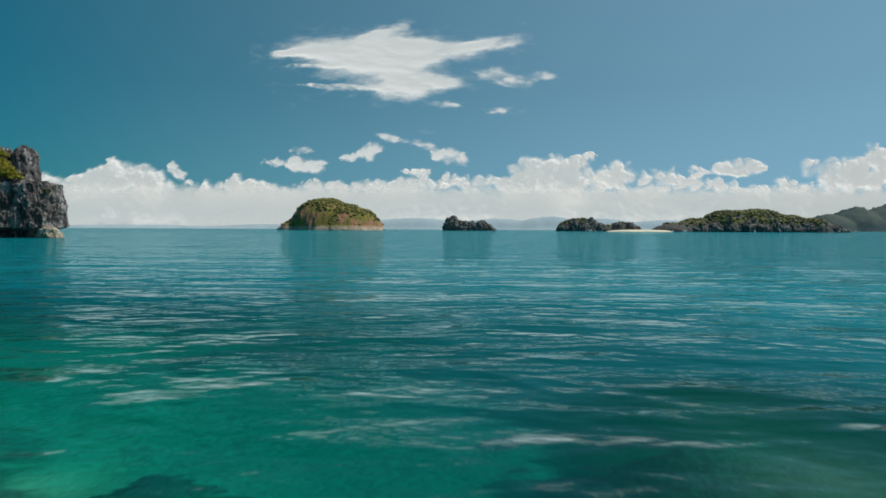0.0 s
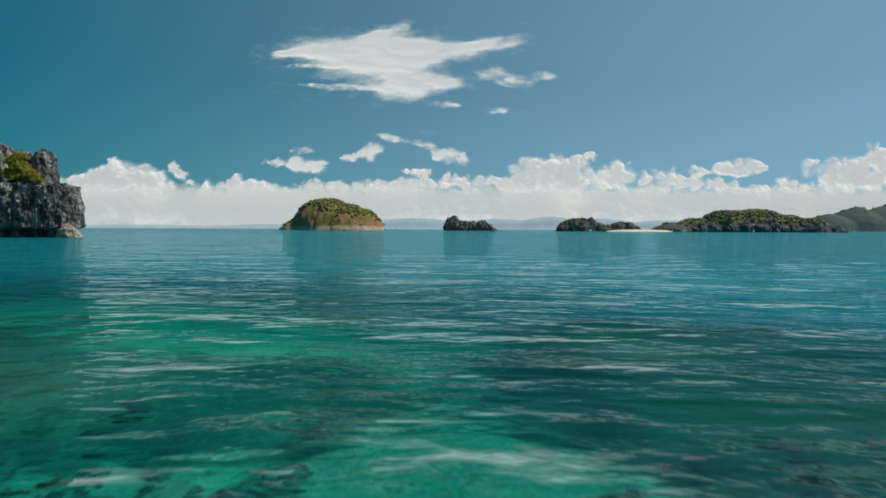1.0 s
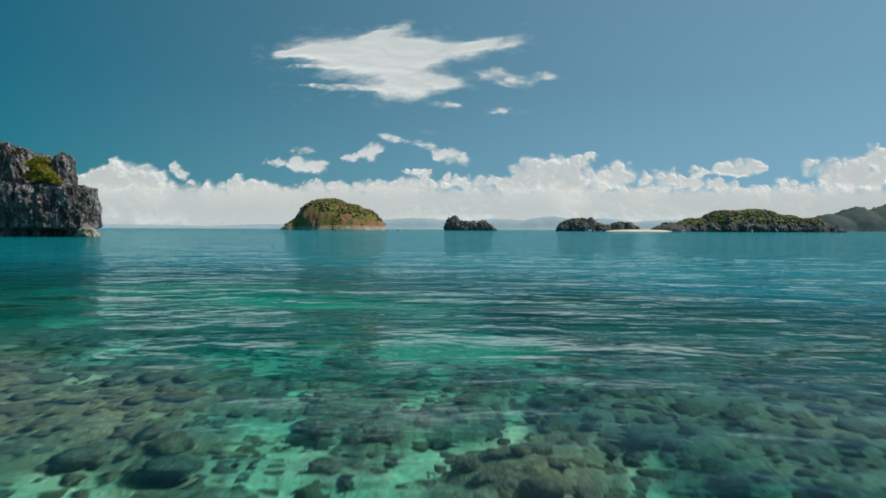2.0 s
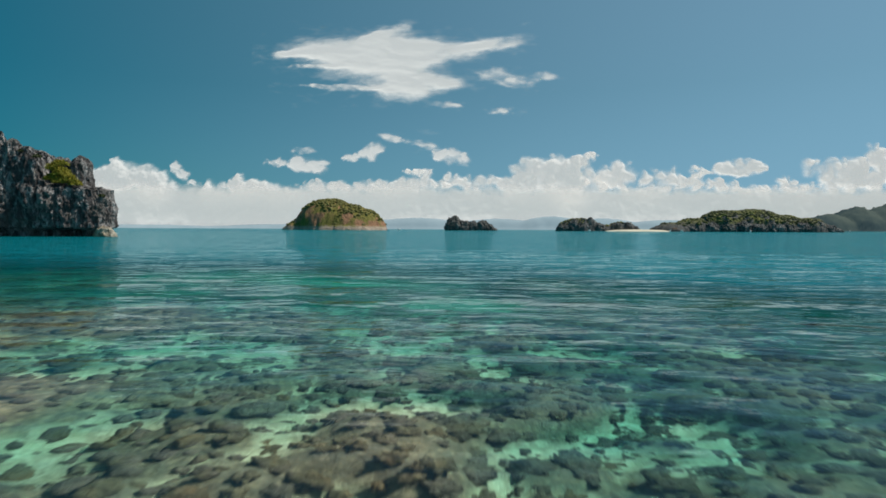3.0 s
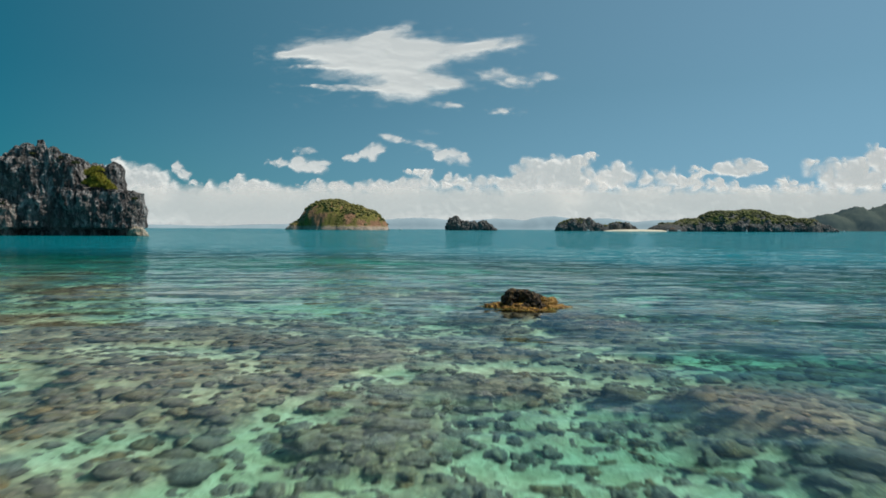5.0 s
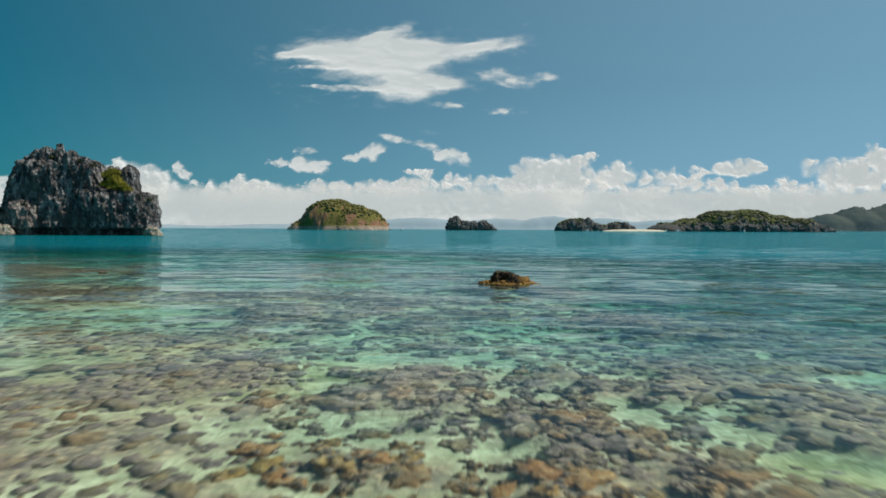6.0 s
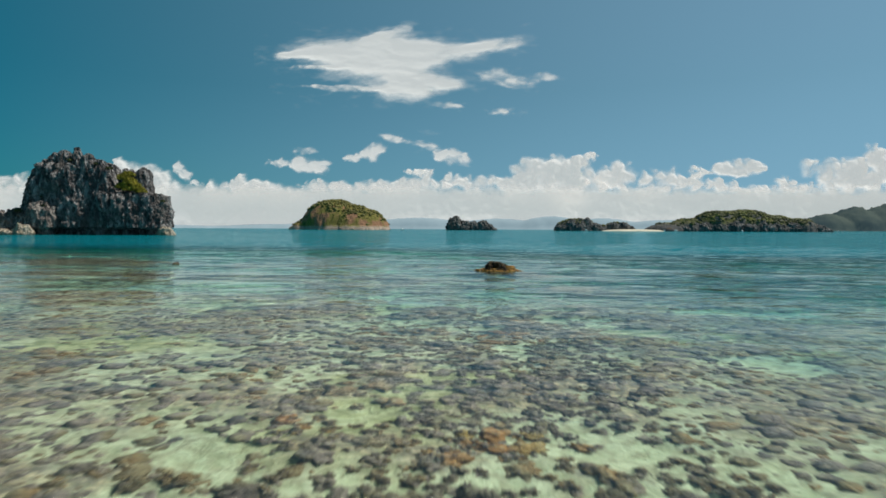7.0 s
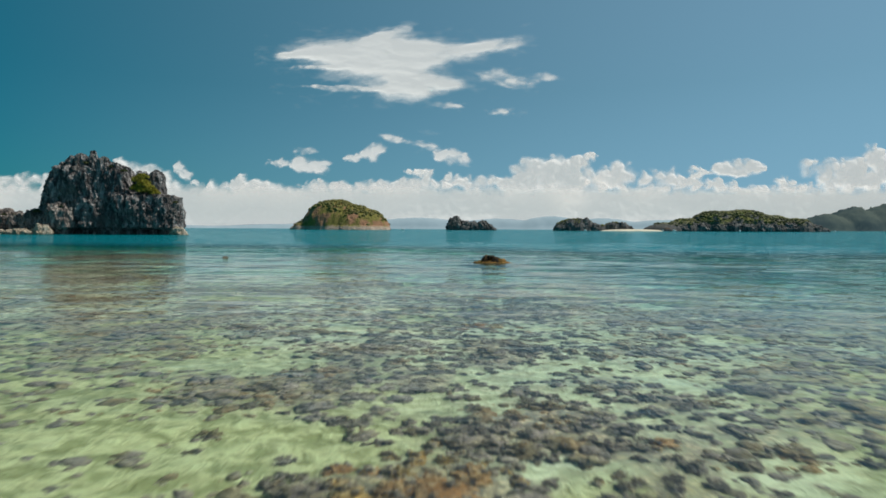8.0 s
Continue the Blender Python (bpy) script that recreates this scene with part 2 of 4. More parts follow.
def cloud_white(name, low, high, grain, stretch, glowing):
    """Cloud: lets the sun's light through and also glows by itself; thin and ragged at its rim."""
    k = Nodes(name)
    thick = k.node("ShaderNodeAttribute", {}, attribute_name="thickness").outputs["Fac"]
    wisp = k.noise(grain, 7, 0.62, k.place(stretch), 0.3)
    t = k.math("ADD", thick, k.math("MULTIPLY", k.math("SUBTRACT", wisp, 0.5), 0.35))
    alpha = k.ramp(t, low, high)
    lit = k.node("ShaderNodeBsdfDiffuse", {"Color": (0.6, 0.6, 0.6)}).outputs[0]
    through_light = k.node("ShaderNodeBsdfTranslucent", {"Color": (0.6, 0.6, 0.6)}).outputs[0]
    s = k.node("ShaderNodeMixShader", {0: 0.5, 1: lit, 2: through_light}).outputs[0]
    # added glow stands in for sunlight scattered inside the cloud
    glow = k.node("ShaderNodeEmission", {"Color": (1.0, 0.930, 0.840), "Strength": glowing}).outputs[0]
    s = k.node("ShaderNodeAddShader", {0: s, 1: glow}).outputs[0]
    clear = k.node("ShaderNodeBsdfTransparent", {}).outputs[0]
    k.l.new(k.node("ShaderNodeMixShader", {0: alpha, 1: clear, 2: s}).outputs[0], k.out.inputs[0])
    return k.mat


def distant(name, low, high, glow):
    """Far hills, pale blue forms: haze put into their colour and an even glow."""
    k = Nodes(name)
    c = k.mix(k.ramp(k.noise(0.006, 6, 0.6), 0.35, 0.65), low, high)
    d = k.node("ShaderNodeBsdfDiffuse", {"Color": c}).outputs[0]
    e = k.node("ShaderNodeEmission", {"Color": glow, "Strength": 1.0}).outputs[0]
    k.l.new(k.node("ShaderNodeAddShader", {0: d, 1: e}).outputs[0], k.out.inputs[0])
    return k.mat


def island_ground(name, soil, earth, grass, rock, reach=2.5):
    """Grass and scrub, bare red earth on the slopes, rock along the shore."""
    k = Nodes(name)
    p = k.node("ShaderNodeNewGeometry", {})
    high = k.node("ShaderNodeSeparateXYZ", {0: k.coord.outputs["Object"]}).outputs[2]
    up = k.node("ShaderNodeSeparateXYZ", {0: p.outputs["Normal"]}).outputs[2]
    broad = k.noise(0.035, 5, 0.6)
    fine = k.noise(0.3, 5, 0.7)
    c = k.mix(k.ramp(fine, 0.35, 0.65), grass, soil)
    bare = k.math("MULTIPLY", k.ramp(broad, 0.44, 0.54), k.ramp(up, 0.97, 0.72))
    c = k.mix(bare, c, earth)
    shore = k.ramp(k.math("ADD", high, k.math("MULTIPLY", fine, -9.0)), reach, reach * 0.3 - 2.5)
    c = k.mix(shore, c, rock)
    return k.surface(c, 0.9, k.bump(fine, 1.0, 2.5), 0.15)


M_WATER, M_BED = sea_water(), sea_bed()
M_CLIFF = karst_rock("cliff_limestone", (0.07, 0.062, 0.062), (0.52, 0.485, 0.465), (0.21, 0.185, 0.165))
M_LEDGE = karst_rock("ledge_limestone", (0.12, 0.10, 0.092), (0.56, 0.48, 0.42), (0.32, 0.25, 0.20))
M_PALE = karst_rock("pale_limestone", (0.36, 0.29, 0.21), (0.76, 0.66, 0.52), (0.52, 0.39, 0.26))
M_ISLET = karst_rock("islet_limestone", (0.10, 0.097, 0.094), (0.34, 0.325, 0.31), (0.14, 0.135, 0.11), 4.0)
# blackish rock; its blackest patches also stand in for shaded hollows
M_CROWN = karst_rock("reef_rock_dark", (0.003, 0.0025, 0.002), (0.32, 0.19, 0.08), (0.035, 0.022, 0.01), 0.09, 0.35)
M_ALGAE = karst_rock("orange_algae", (0.14, 0.060, 0.010), (0.74, 0.40, 0.06), (0.50, 0.28, 0.08), 0.08, 0.30)
M_SUNK = karst_rock("submerged_rock", (0.09, 0.07, 0.058), (0.36, 0.28, 0.20), (0.30, 0.19, 0.08), 0.12)
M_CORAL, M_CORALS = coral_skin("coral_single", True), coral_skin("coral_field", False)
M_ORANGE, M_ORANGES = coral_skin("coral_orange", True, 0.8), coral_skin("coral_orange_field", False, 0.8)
M_BUSH = foliage("bush_leaves", (0.15, 0.145, 0.018), (0.30, 0.26, 0.03), (0.42, 0.34, 0.04))
M_SCRUB = foliage("scrub_leaves", (0.035, 0.045, 0.018), (0.075, 0.085, 0.03), (0.12, 0.115, 0.035))
M_WOOD = foliage("wood_leaves", (0.05, 0.055, 0.022), (0.12, 0.12, 0.036), (0.27, 0.25, 0.06))
M_DOMEWOOD = foliage("dome_scrub", (0.12, 0.108, 0.03), (0.17, 0.15, 0.04), (0.21, 0.185, 0.048))
M_DOME = island_ground("dome_ground", (0.17, 0.14, 0.045), (0.33, 0.175, 0.10), (0.21, 0.19, 0.045), (0.42, 0.33, 0.26), 3.4)
M_WOODED = island_ground("wooded_ground", (0.10, 0.095, 0.045), (0.13, 0.125, 0.12), (0.25, 0.24, 0.06), (0.12, 0.115, 0.11), 15.0)
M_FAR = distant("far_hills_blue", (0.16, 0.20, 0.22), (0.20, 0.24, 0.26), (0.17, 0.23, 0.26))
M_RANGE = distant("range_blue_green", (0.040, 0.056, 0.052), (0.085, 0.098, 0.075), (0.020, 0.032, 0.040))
M_CUMULUS = cloud_white("cumulus", -0.25, 0.75, 0.012, (1, 1, 1), 0.44)
M_SMALL = cloud_white("small_cumulus", -0.35, 1.05, 0.014, (1, 1, 1), 0.50)
M_WISP = cloud_white("wispy_cloud", -0.40, 1.30, 0.008, (0.45, 1, 1.6), 0.50)


def plain(name, colour, rough=0.6):
    k = Nodes(name)
    f = k.noise(3.0, 4)
    return k.surface(k.mix(f, tuple(v * 0.85 for v in colour), colour), rough)


M_SAND = plain("beach_sand", (0.80, 0.70, 0.53), 0.95)
M_HULL, M_TIMBER = plain("white_boat_paint", (0.88, 0.88, 0.86), 0.4), plain("dark_timber", (0.10, 0.06, 0.035), 0.8)


# ---------------------------------------------------------------- sea bed and water
def depth_at(x, y):
    """Metres of water: a shallow reef flat that drops off ahead of the path's start and gently to the right."""
    p = np.stack([x, y, np.zeros_like(x)], 1)
    d = 0.42 + 1.06 * smooth(-41, -18, y) + 0.62 * smooth(-14, -3, y)
    edge = y + 5.0 * fbm(p * 0.09, 3) + 0.10 * x
    d = d + 1.7 * smooth(-5, 3, edge) + 1.8 * smooth(1, 16, edge) + 3.0 * smooth(14, 45, edge) + 5.0 * smooth(40, 120, edge)
    d = d + 1.15 * smooth(0, 13, x) * smooth(-48, -24, y)
    d = d - 0.35 * smooth(2, -8, x) * smooth(-44, -30, y) - 0.9 * smooth(3, -6, x) * smooth(2, 8, y) * smooth(24, 12, y)
    banks = smooth(-0.12, 0.22, fbm(p * 0.17 + 2.0, 3) + 0.06)
    d = d - 0.5 * banks * smooth(-38, -22, y) * smooth(14, 2, edge)
    for rx, ry, wide, deep, rise in ((1.8, -15.9, 1.7, 1.4, 0.6), (3.45, -18.0, 1.0, 0.6, 0.9), (2.5, -17.0, 0.9, 0.5, 0.6), (3.9, -24.4, 1.0, 0.7, 0.8), (3.3, 8.2, 1.8, 1.4, 2.2), (-3.2, 7.0, 1.8, 0.9, 0.5), (-6.0, 4.2, 2.4, 1.3, 0.6), (6.4, 3.0, 3.0, 1.4, 0.9)):
        d = d - rise * np.exp(-((x - rx) / wide) ** 2 - ((y - ry) / deep) ** 2)
    relief = (0.10 + 0.45 * smooth(-46, -30, y) + 0.30 * smooth(-24, -10, y)) * (0.35 + 0.65 * smooth(16, 3, edge))
    return np.maximum(d - relief * mound_at(x, y), 0.24)


# pools of bare sand among the corals: x, y, half width, half length
POOLS_SHALLOW = ((-0.1, -46.9, 0.9, 0.45), (1.1, -48.6, 0.4, 0.25), (3.7, -48.8, 0.8, 0.5), (-3.6, -44.4, 1.5, 0.5), (-5.9, -46.0, 1.6, 0.6), (-3.8, -48.5, 2.5, 1.3), (-2.3, -47.9, 0.9, 0.6),
                 (-1.0, -39.6, 0.55, 0.35), (-2.2, -41.1, 0.5, 0.4), (1.5, -40.7, 0.7, 0.4), (5.5, -36.5, 1.2, 0.7), (-7.5, -35.9, 2.0, 0.6))
POOLS_MIDDLE = ((-1.1, -32.9, 0.5, 0.5), (0.5, -33.4, 0.5, 0.4), (-0.7, -29.2, 1.6, 0.7), (2.8, -31.9, 0.9, 0.5), (4.0, -33.6, 0.8, 0.4), (-9.9, -23.2, 2.6, 0.8), (-6.7, -29.7, 1.8, 0.6),
                (-5.3, -21.3, 1.5, 0.5), (-1.1, -22.7, 0.6, 0.35), (0.9, -22.1, 1.0, 0.5), (1.1, -20.3, 0.6, 0.4), (3.2, -21.1, 0.9, 0.4), (8.0, -30.0, 2.0, 0.8))
POOLS_DEEP = ((-4.8, -15.2, 1.8, 0.6), (2.2, -17.6, 0.7, 0.4), (0.2, -9.8, 0.6, 0.3), (6.4, -11.5, 1.3, 0.6), (-4.5, -6.9, 1.2, 0.5), (-0.9, -6.6, 0.9, 0.4), (3.0, -6.1, 0.9, 0.4),
              (-3.6, 9.3, 4.2, 2.3), (0.4, 2.2, 3.2, 1.7), (-1.5, 11.5, 2.4, 1.2), (-12.0, 15.0, 5.0, 3.0), (10.0, 22.0, 6.0, 3.5))
REEFS = ((0.9, -47.4, 1.1, 0.7), (-0.45, -49.1, 0.85, 0.6), (3.4, 8.5, 2.2, 1.8), (-3.4, 6.6, 1.6, 0.8), (-6.0, 4.2, 2.8, 1.6), (6.5, 3.0, 3.4, 1.8), (4.2, -3.4, 2.5, 1.0), (0.9, -9.3, 1.1, 0.5))


def reef_value(x, y):
    """Where reef grows, above 0: patches of coral heads with pools and lanes of sand."""
    p = np.stack([x, y, np.zeros_like(x)], 1)
    v = 0.62 * fbm(p * 0.75 + 5.0, 3, 0.6) + 0.36 * fbm(p * 0.17 + 2.0, 3) + 0.03
    v = v + 0.05 * smooth(-40, -30, y) + (0.14 * smooth(2, 5, x) - 0.08 * smooth(0, -4, x)) * smooth(-32, -24, y) * smooth(-10, -18, y) + 0.14 * smooth(2, 6, x) * smooth(-22, -34, y)
    v = v + 0.45 * smooth(0.5, 4, x) * smooth(-2, 3, y) + 0.05 * smooth(0.5, 3, x) * smooth(-17, -13, y) * smooth(-4, -8, y)
    for pools, w in ((POOLS_SHALLOW, -0.75), (POOLS_MIDDLE, -0.8), (POOLS_DEEP, -0.9), (REEFS, 0.85)):
        for px, py, rx, ry in pools:
            v = v + w * np.exp(-((x - px) / rx) ** 2 - ((y - py) / ry) ** 2)
    return v


def reef_at(x, y):
    """How much of the bed is reef, 0 to 1."""
    soft = 0.35 * smooth(-4, 5, y)
    v = reef_value(x, y)
    return smooth(-0.12 - soft, 0.18 + soft, v)


def mound_at(x, y):
    """The reef's swelling above the sand, 0 to 1."""
    return smooth(-0.45, 0.60, reef_value(x, y))


def waves_at(x, y, near):
    flat = np.stack([x, y, np.zeros_like(x)], 1)
    return 0.8 * near * (0.09 * perlin(flat * (0.11, 0.28, 1)) + 0.072 * perlin(flat * (0.24, 0.62, 1) + (0.05 * y[:, None] * (1, 0, 0)) + 7) + 0.022 * perlin(flat * (0.6, 1.4, 1) + (0.3 * y[:, None] * (1, 0, 0)) + 3)) * (0.4 + 0.6 * smooth(-40, -4, y))


gx, gy = lines(-6000, 6000, -22, 22, 0.48, 1.1), lines(-900, 4800, -60, 24, 0.22, 1.06)
X, Y = [a.ravel() for a in np.meshgrid(gx, gy)]
near = smooth(80, 30, np.abs(X)) * smooth(60, 25, Y) * smooth(-110, -70, Y)
me = mesh_of("water", np.stack([X, Y, waves_at(X, Y, near)], 1), grid_faces(len(gx), len(gy)), M_WATER)
me.attributes.new("depth", "FLOAT", "POINT").data.foreach_set("value", depth_at(X, Y + 0.8 * depth_at(X, Y)).astype(np.float32))
water = thing("water", me, "clear turquoise sea with small wind ripples", "sea", kind="structure")
water.visible_shadow = False

gx, gy = lines(-6000, 6000, -18, 18, 0.25, 1.09), lines(-900, 4800, -58, 4, 0.22, 1.09)
X, Y = [a.ravel() for a in np.meshgrid(gx, gy)]
flat = np.stack([X, Y, np.zeros_like(X)], 1)
reef = reef_at(X, Y)


def bed_at(x, y):
    q = np.stack([x, y, np.zeros_like(x)], 1)
    return -depth_at(x, y) + 0.05 * fbm(q * 0.5, 3) + reef_at(x, y) * smooth(30, 5, y) * (0.045 * (ridged(q * 1.6, 3, 0.6) - 0.4) + 0.05 * fbm(q * 3.0, 2))


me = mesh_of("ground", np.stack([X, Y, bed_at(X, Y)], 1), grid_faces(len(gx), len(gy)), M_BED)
me.attributes.new("reef", "FLOAT", "POINT").data.foreach_set("value", (reef * (0.8 + 0.7 * smooth(-34, -4, Y)) + 0.25 * smooth(14, 18, np.abs(X)) * smooth(4, -4, Y)).astype(np.float32))
weed = 0.85 * smooth(1.0, -1.5, X) * smooth(-42, -47, Y) + 0.8 * smooth(3, 4.5, X) * smooth(-43, -48, Y) + 0.9 * smooth(0.02, 0.3, fbm(flat * 0.22 + 21, 3)) * smooth(-20, -36, Y)
me.attributes.new("weed", "FLOAT", "POINT").data.foreach_set("value", np.clip(weed, 0, 0.8).astype(np.float32))
thing("ground", me, "pale sandy sea bed with weed and reef rock under shallow water", "sea bed", kind="structure")


# ---------------------------------------------------------------- corals
def coral_shape(seed, level, lobes):
    """A bushy coral head: a low mound of rounded lobes. Gives points, faces and how far each point is out on a lobe."""
    v, f = ico(level)
    r = np.random.RandomState(100 + seed)
    k = np.arange(lobes) + 0.5
    a, z = math.pi * (1 + 5 ** 0.5) * k, 1 - 1.3 * k / lobes
    tips = np.stack([np.cos(a) * np.sqrt(1 - z * z), np.sin(a) * np.sqrt(1 - z * z), z], 1) + r.normal(0, 0.22, (lobes, 3))
    tips /= np.linalg.norm(tips, axis=1)[:, None]
    width = 1.7 / math.sqrt(lobes) * r.uniform(0.6, 1.1, lobes)
    far = np.arccos(np.clip(v @ tips.T, -1, 1))
    out = (r.uniform(0.6, 1.0, lobes) * np.exp(-(far / width) ** 2)).max(1)
    w = v * ((0.58 + 0.55 * out) * (1 + 0.6 * fbm(v * 1.1 + seed * 7.7, 2)) * r.uniform(0.86, 1.14, len(v)))[:, None]
    w[:, 2] = np.where(w[:, 2] < 0, w[:, 2] * 0.3, w[:, 2])
    return w, f[(v[f][..., 2] > -0.3).any(1)], out


def tuft_shape(seed, fingers, rings):
    """A branching coral: tapered fingers spread from one foot. Gives points, faces and 1 at the finger tips."""
    r = np.random.RandomState(300 + seed)
    vs, fs, tips = [], [], []
    sides = 3 if rings == 1 else 4
    turn = np.arange(sides) * 2 * math.pi / sides
    for k in range(fingers):
        z = r.uniform(0.12, 1.0)
        a = r.uniform(0, 6.28)
        d = Vector((math.cos(a) * math.sqrt(1 - z * z), math.sin(a) * math.sqrt(1 - z * z), z))
        u = d.orthogonal().normalized()
        w = d.cross(u)
        reach, thick = r.uniform(0.7, 1.15), r.uniform(0.15, 0.25)
        base = len(vs)
        for h in range(rings):
            f = 0.30 + 0.62 * h
            q = d * reach * f * (1 if h == 0 else 0.92)
            for t in turn:
                vs.append(q + (u * math.cos(t) + w * math.sin(t)) * thick * (1 - 0.25 * h))
                tips.append(0.1 + 0.6 * h)
        vs.append(d * reach)
        tips.append(1.0)
        for h in range(rings):
            for t in range(sides):
                i, j = base + h * sides + t, base + h * sides + (t + 1) % sides
                if h == rings - 1:
                    fs.append((i, j, len(vs) - 1))
                else:
                    fs += [(i, j, j + sides), (i, j + sides, i + sides)]
    return np.array(vs), np.array(fs), np.array(tips)


rng = np.random.RandomState(5)
ORANGE = ((-0.45, -49.0, 1.0, 0.75), (0.5, -40.7, 1.0, 0.5), (-2.0, -40.2, 0.7, 0.3), (-1.7, -33.5, 1.6, 0.8), (0.9, -34.6, 1.2, 0.6), (2.4, -48.0, 0.5, 0.3))


def heads():
    """Coral heads scattered over the reef without touching at their middles: x, y and radius of each."""
    n = 90000
    x, y = rng.uniform(-17, 17, n), rng.uniform(-60, 5, n)
    p = np.stack([x, y, x * 0], 1)
    edge = y + 5.0 * fbm(p * 0.09, 3) + 0.10 * x
    v = reef_value(x, y)
    ok = rng.uniform(0, 1, n) < (0.07 + smooth(-0.42, 0.16, v)) * (1 - smooth(-4, 3, edge))
    ok &= np.abs(x) < np.minimum(6.5 + 0.82 * np.maximum(y + 52, 0), 17)
    big = 1 + 0.25 * smooth(-42, -26, y)
    radius = (0.095 + 0.20 * rng.uniform(0, 1, n) ** 2.0) * big * (0.8 + 0.3 * smooth(-0.1, 0.3, v))
    taken, keep = {}, []
    for i in np.nonzero(ok)[0]:
        a, b = int(x[i] // 0.6), int(y[i] // 0.6)
        near_by = [j for da in (-1, 0, 1) for db in (-1, 0, 1) for j in taken.get((a + da, b + db), ())]
        if all((x[i] - x[j]) ** 2 + (y[i] - y[j]) ** 2 > (0.70 * (radius[i] + radius[j])) ** 2 for j in near_by):
            taken.setdefault((a, b), []).append(i)
            keep.append(i)
    return x[keep], y[keep], radius[keep]


cx, cy, size = heads()
warm = np.zeros(len(cx), bool)
for wx, wy, rx, ry in ORANGE:
    warm |= ((cx - wx) / rx) ** 2 + ((cy - wy) / ry) ** 2 < 1
cz = bed_at(cx, cy) - 0.02
tall = np.minimum(size * rng.uniform(0.55, 0.95, len(cx)), np.maximum(0.20, -cz - 0.22))
turn = rng.uniform(0, 6.28, len(cx))
spread = np.stack([size, size * rng.uniform(0.75, 1.3, len(cx)), tall], 1)
strip = (np.abs(cx - 0.7) < 4.4) & (cy < -41.5) & (cy > -52.0)
chosen = np.nonzero(strip)[0][:295]
rest = np.ones(len(cx), bool)
rest[chosen] = False


def with_tips(me, tips):
    me.attributes.new("tip", "FLOAT", "POINT").data.foreach_set("value", tips.astype(np.float32))
    return me


def field(which, shapes, x, y, z, sizes, label, material):
    """All the corals of a stretch of reef, too many to pick apart."""
    pick = rng.randint(0, len(shapes), which.sum())
    v, f = tile([q[:2] for q in shapes], np.stack([x, y, z], 1)[which], sizes[which], rng.uniform(0, 6.28, which.sum()), pick)
    tips = np.concatenate([np.tile(shapes[k][2], (pick == k).sum()) for k in range(len(shapes))])
    thing("coral_field", with_tips(mesh_of("coral_field", v, f, material), tips), label, "corals", kind="stuff")


fine_shapes = {False: [], True: []}
for k in range(8):
    v, f, tips = coral_shape(20 + k, 4, 26 + 6 * k)
    for w, mat in ((False, M_CORAL), (True, M_ORANGE)):
        fine_shapes[w].append(with_tips(mesh_of("coral", v, f, mat), tips))
for k, i in enumerate(chosen):
    w = bool(warm[i])
    m = Matrix.LocRotScale((cx[i], cy[i], cz[i]), Euler((0, 0, turn[i])), Vector(spread[i]))
    thing("coral", fine_shapes[w][k % 8], "orange-brown bushy coral under clear shallow water" if w else "brown and mauve knobbly coral head on the sandy bed",
          "coral", "corals on the reef flat", at=m)
close = rest & (np.abs(cx - 0.3) < 2.2 + 0.02 * (cy + 50)) & (cy < -8)
middle_shapes = [coral_shape(40 + k, 3, 14 + 3 * k) for k in range(6)]
far_shapes = [coral_shape(60 + k, 2, 8 + k) for k in range(6)]
field(close & ~warm, middle_shapes, cx, cy, cz, spread, "dense field of brown coral heads under clear water", M_CORALS)
field(close & warm, middle_shapes, cx, cy, cz, spread, "patches of orange-brown coral among the paler heads", M_ORANGES)
few = np.repeat(np.nonzero((np.abs(cx) < 8.0) & (cy < -16))[0], 2)
a = rng.uniform(0, 6.28, len(few))
small = size[few] * rng.uniform(0.3, 0.6, len(few))
sx, sy = cx[few] + size[few] * rng.uniform(0.85, 1.3, len(few)) * np.cos(a), cy[few] + size[few] * rng.uniform(0.85, 1.3, len(few)) * np.sin(a)
field(np.ones(len(few), bool), [coral_shape(90 + k, 1, 5) for k in range(8)], sx, sy, bed_at(sx, sy) - 0.01, np.stack([small, small * rng.uniform(0.7, 1.4, len(few)), small * 0.7], 1),
      "broken coral and small knobs round the coral heads", M_CORALS)
outer = rest & ~close & (np.abs(cx) > 7.5)
field(rest & ~close & ~outer, far_shapes, cx, cy, cz, spread, "dense field of brown coral heads further out on the reef", M_CORALS)
field(outer, [coral_shape(80 + k, 1, 5) for k in range(6)], cx, cy, cz, spread, "coral heads at the sides of the reef flat", M_CORALS)

# small branching tufts grown over the nearer heads
over = np.repeat(np.nonzero((close & (cy < -30)) | ~rest)[0], 4)
a, q = rng.uniform(0, 6.28, len(over)), np.sqrt(rng.uniform(0, 1, len(over)))
sx, sy = cx[over] + size[over] * q * np.cos(a), cy[over] + size[over] * q * np.sin(a)
sz = cz[over] + 0.72 * tall[over] * np.sqrt(1 - 0.9 * q * q)
each = 0.045 + 0.05 * rng.uniform(0, 1, len(over))
tufts = [tuft_shape(k, 18 + k, 1) for k in range(6)]
field(np.ones(len(over), bool), tufts, sx, sy, sz, np.stack([each, each, each * 0.9], 1), "small branching coral tufts on the coral heads", M_CORALS)


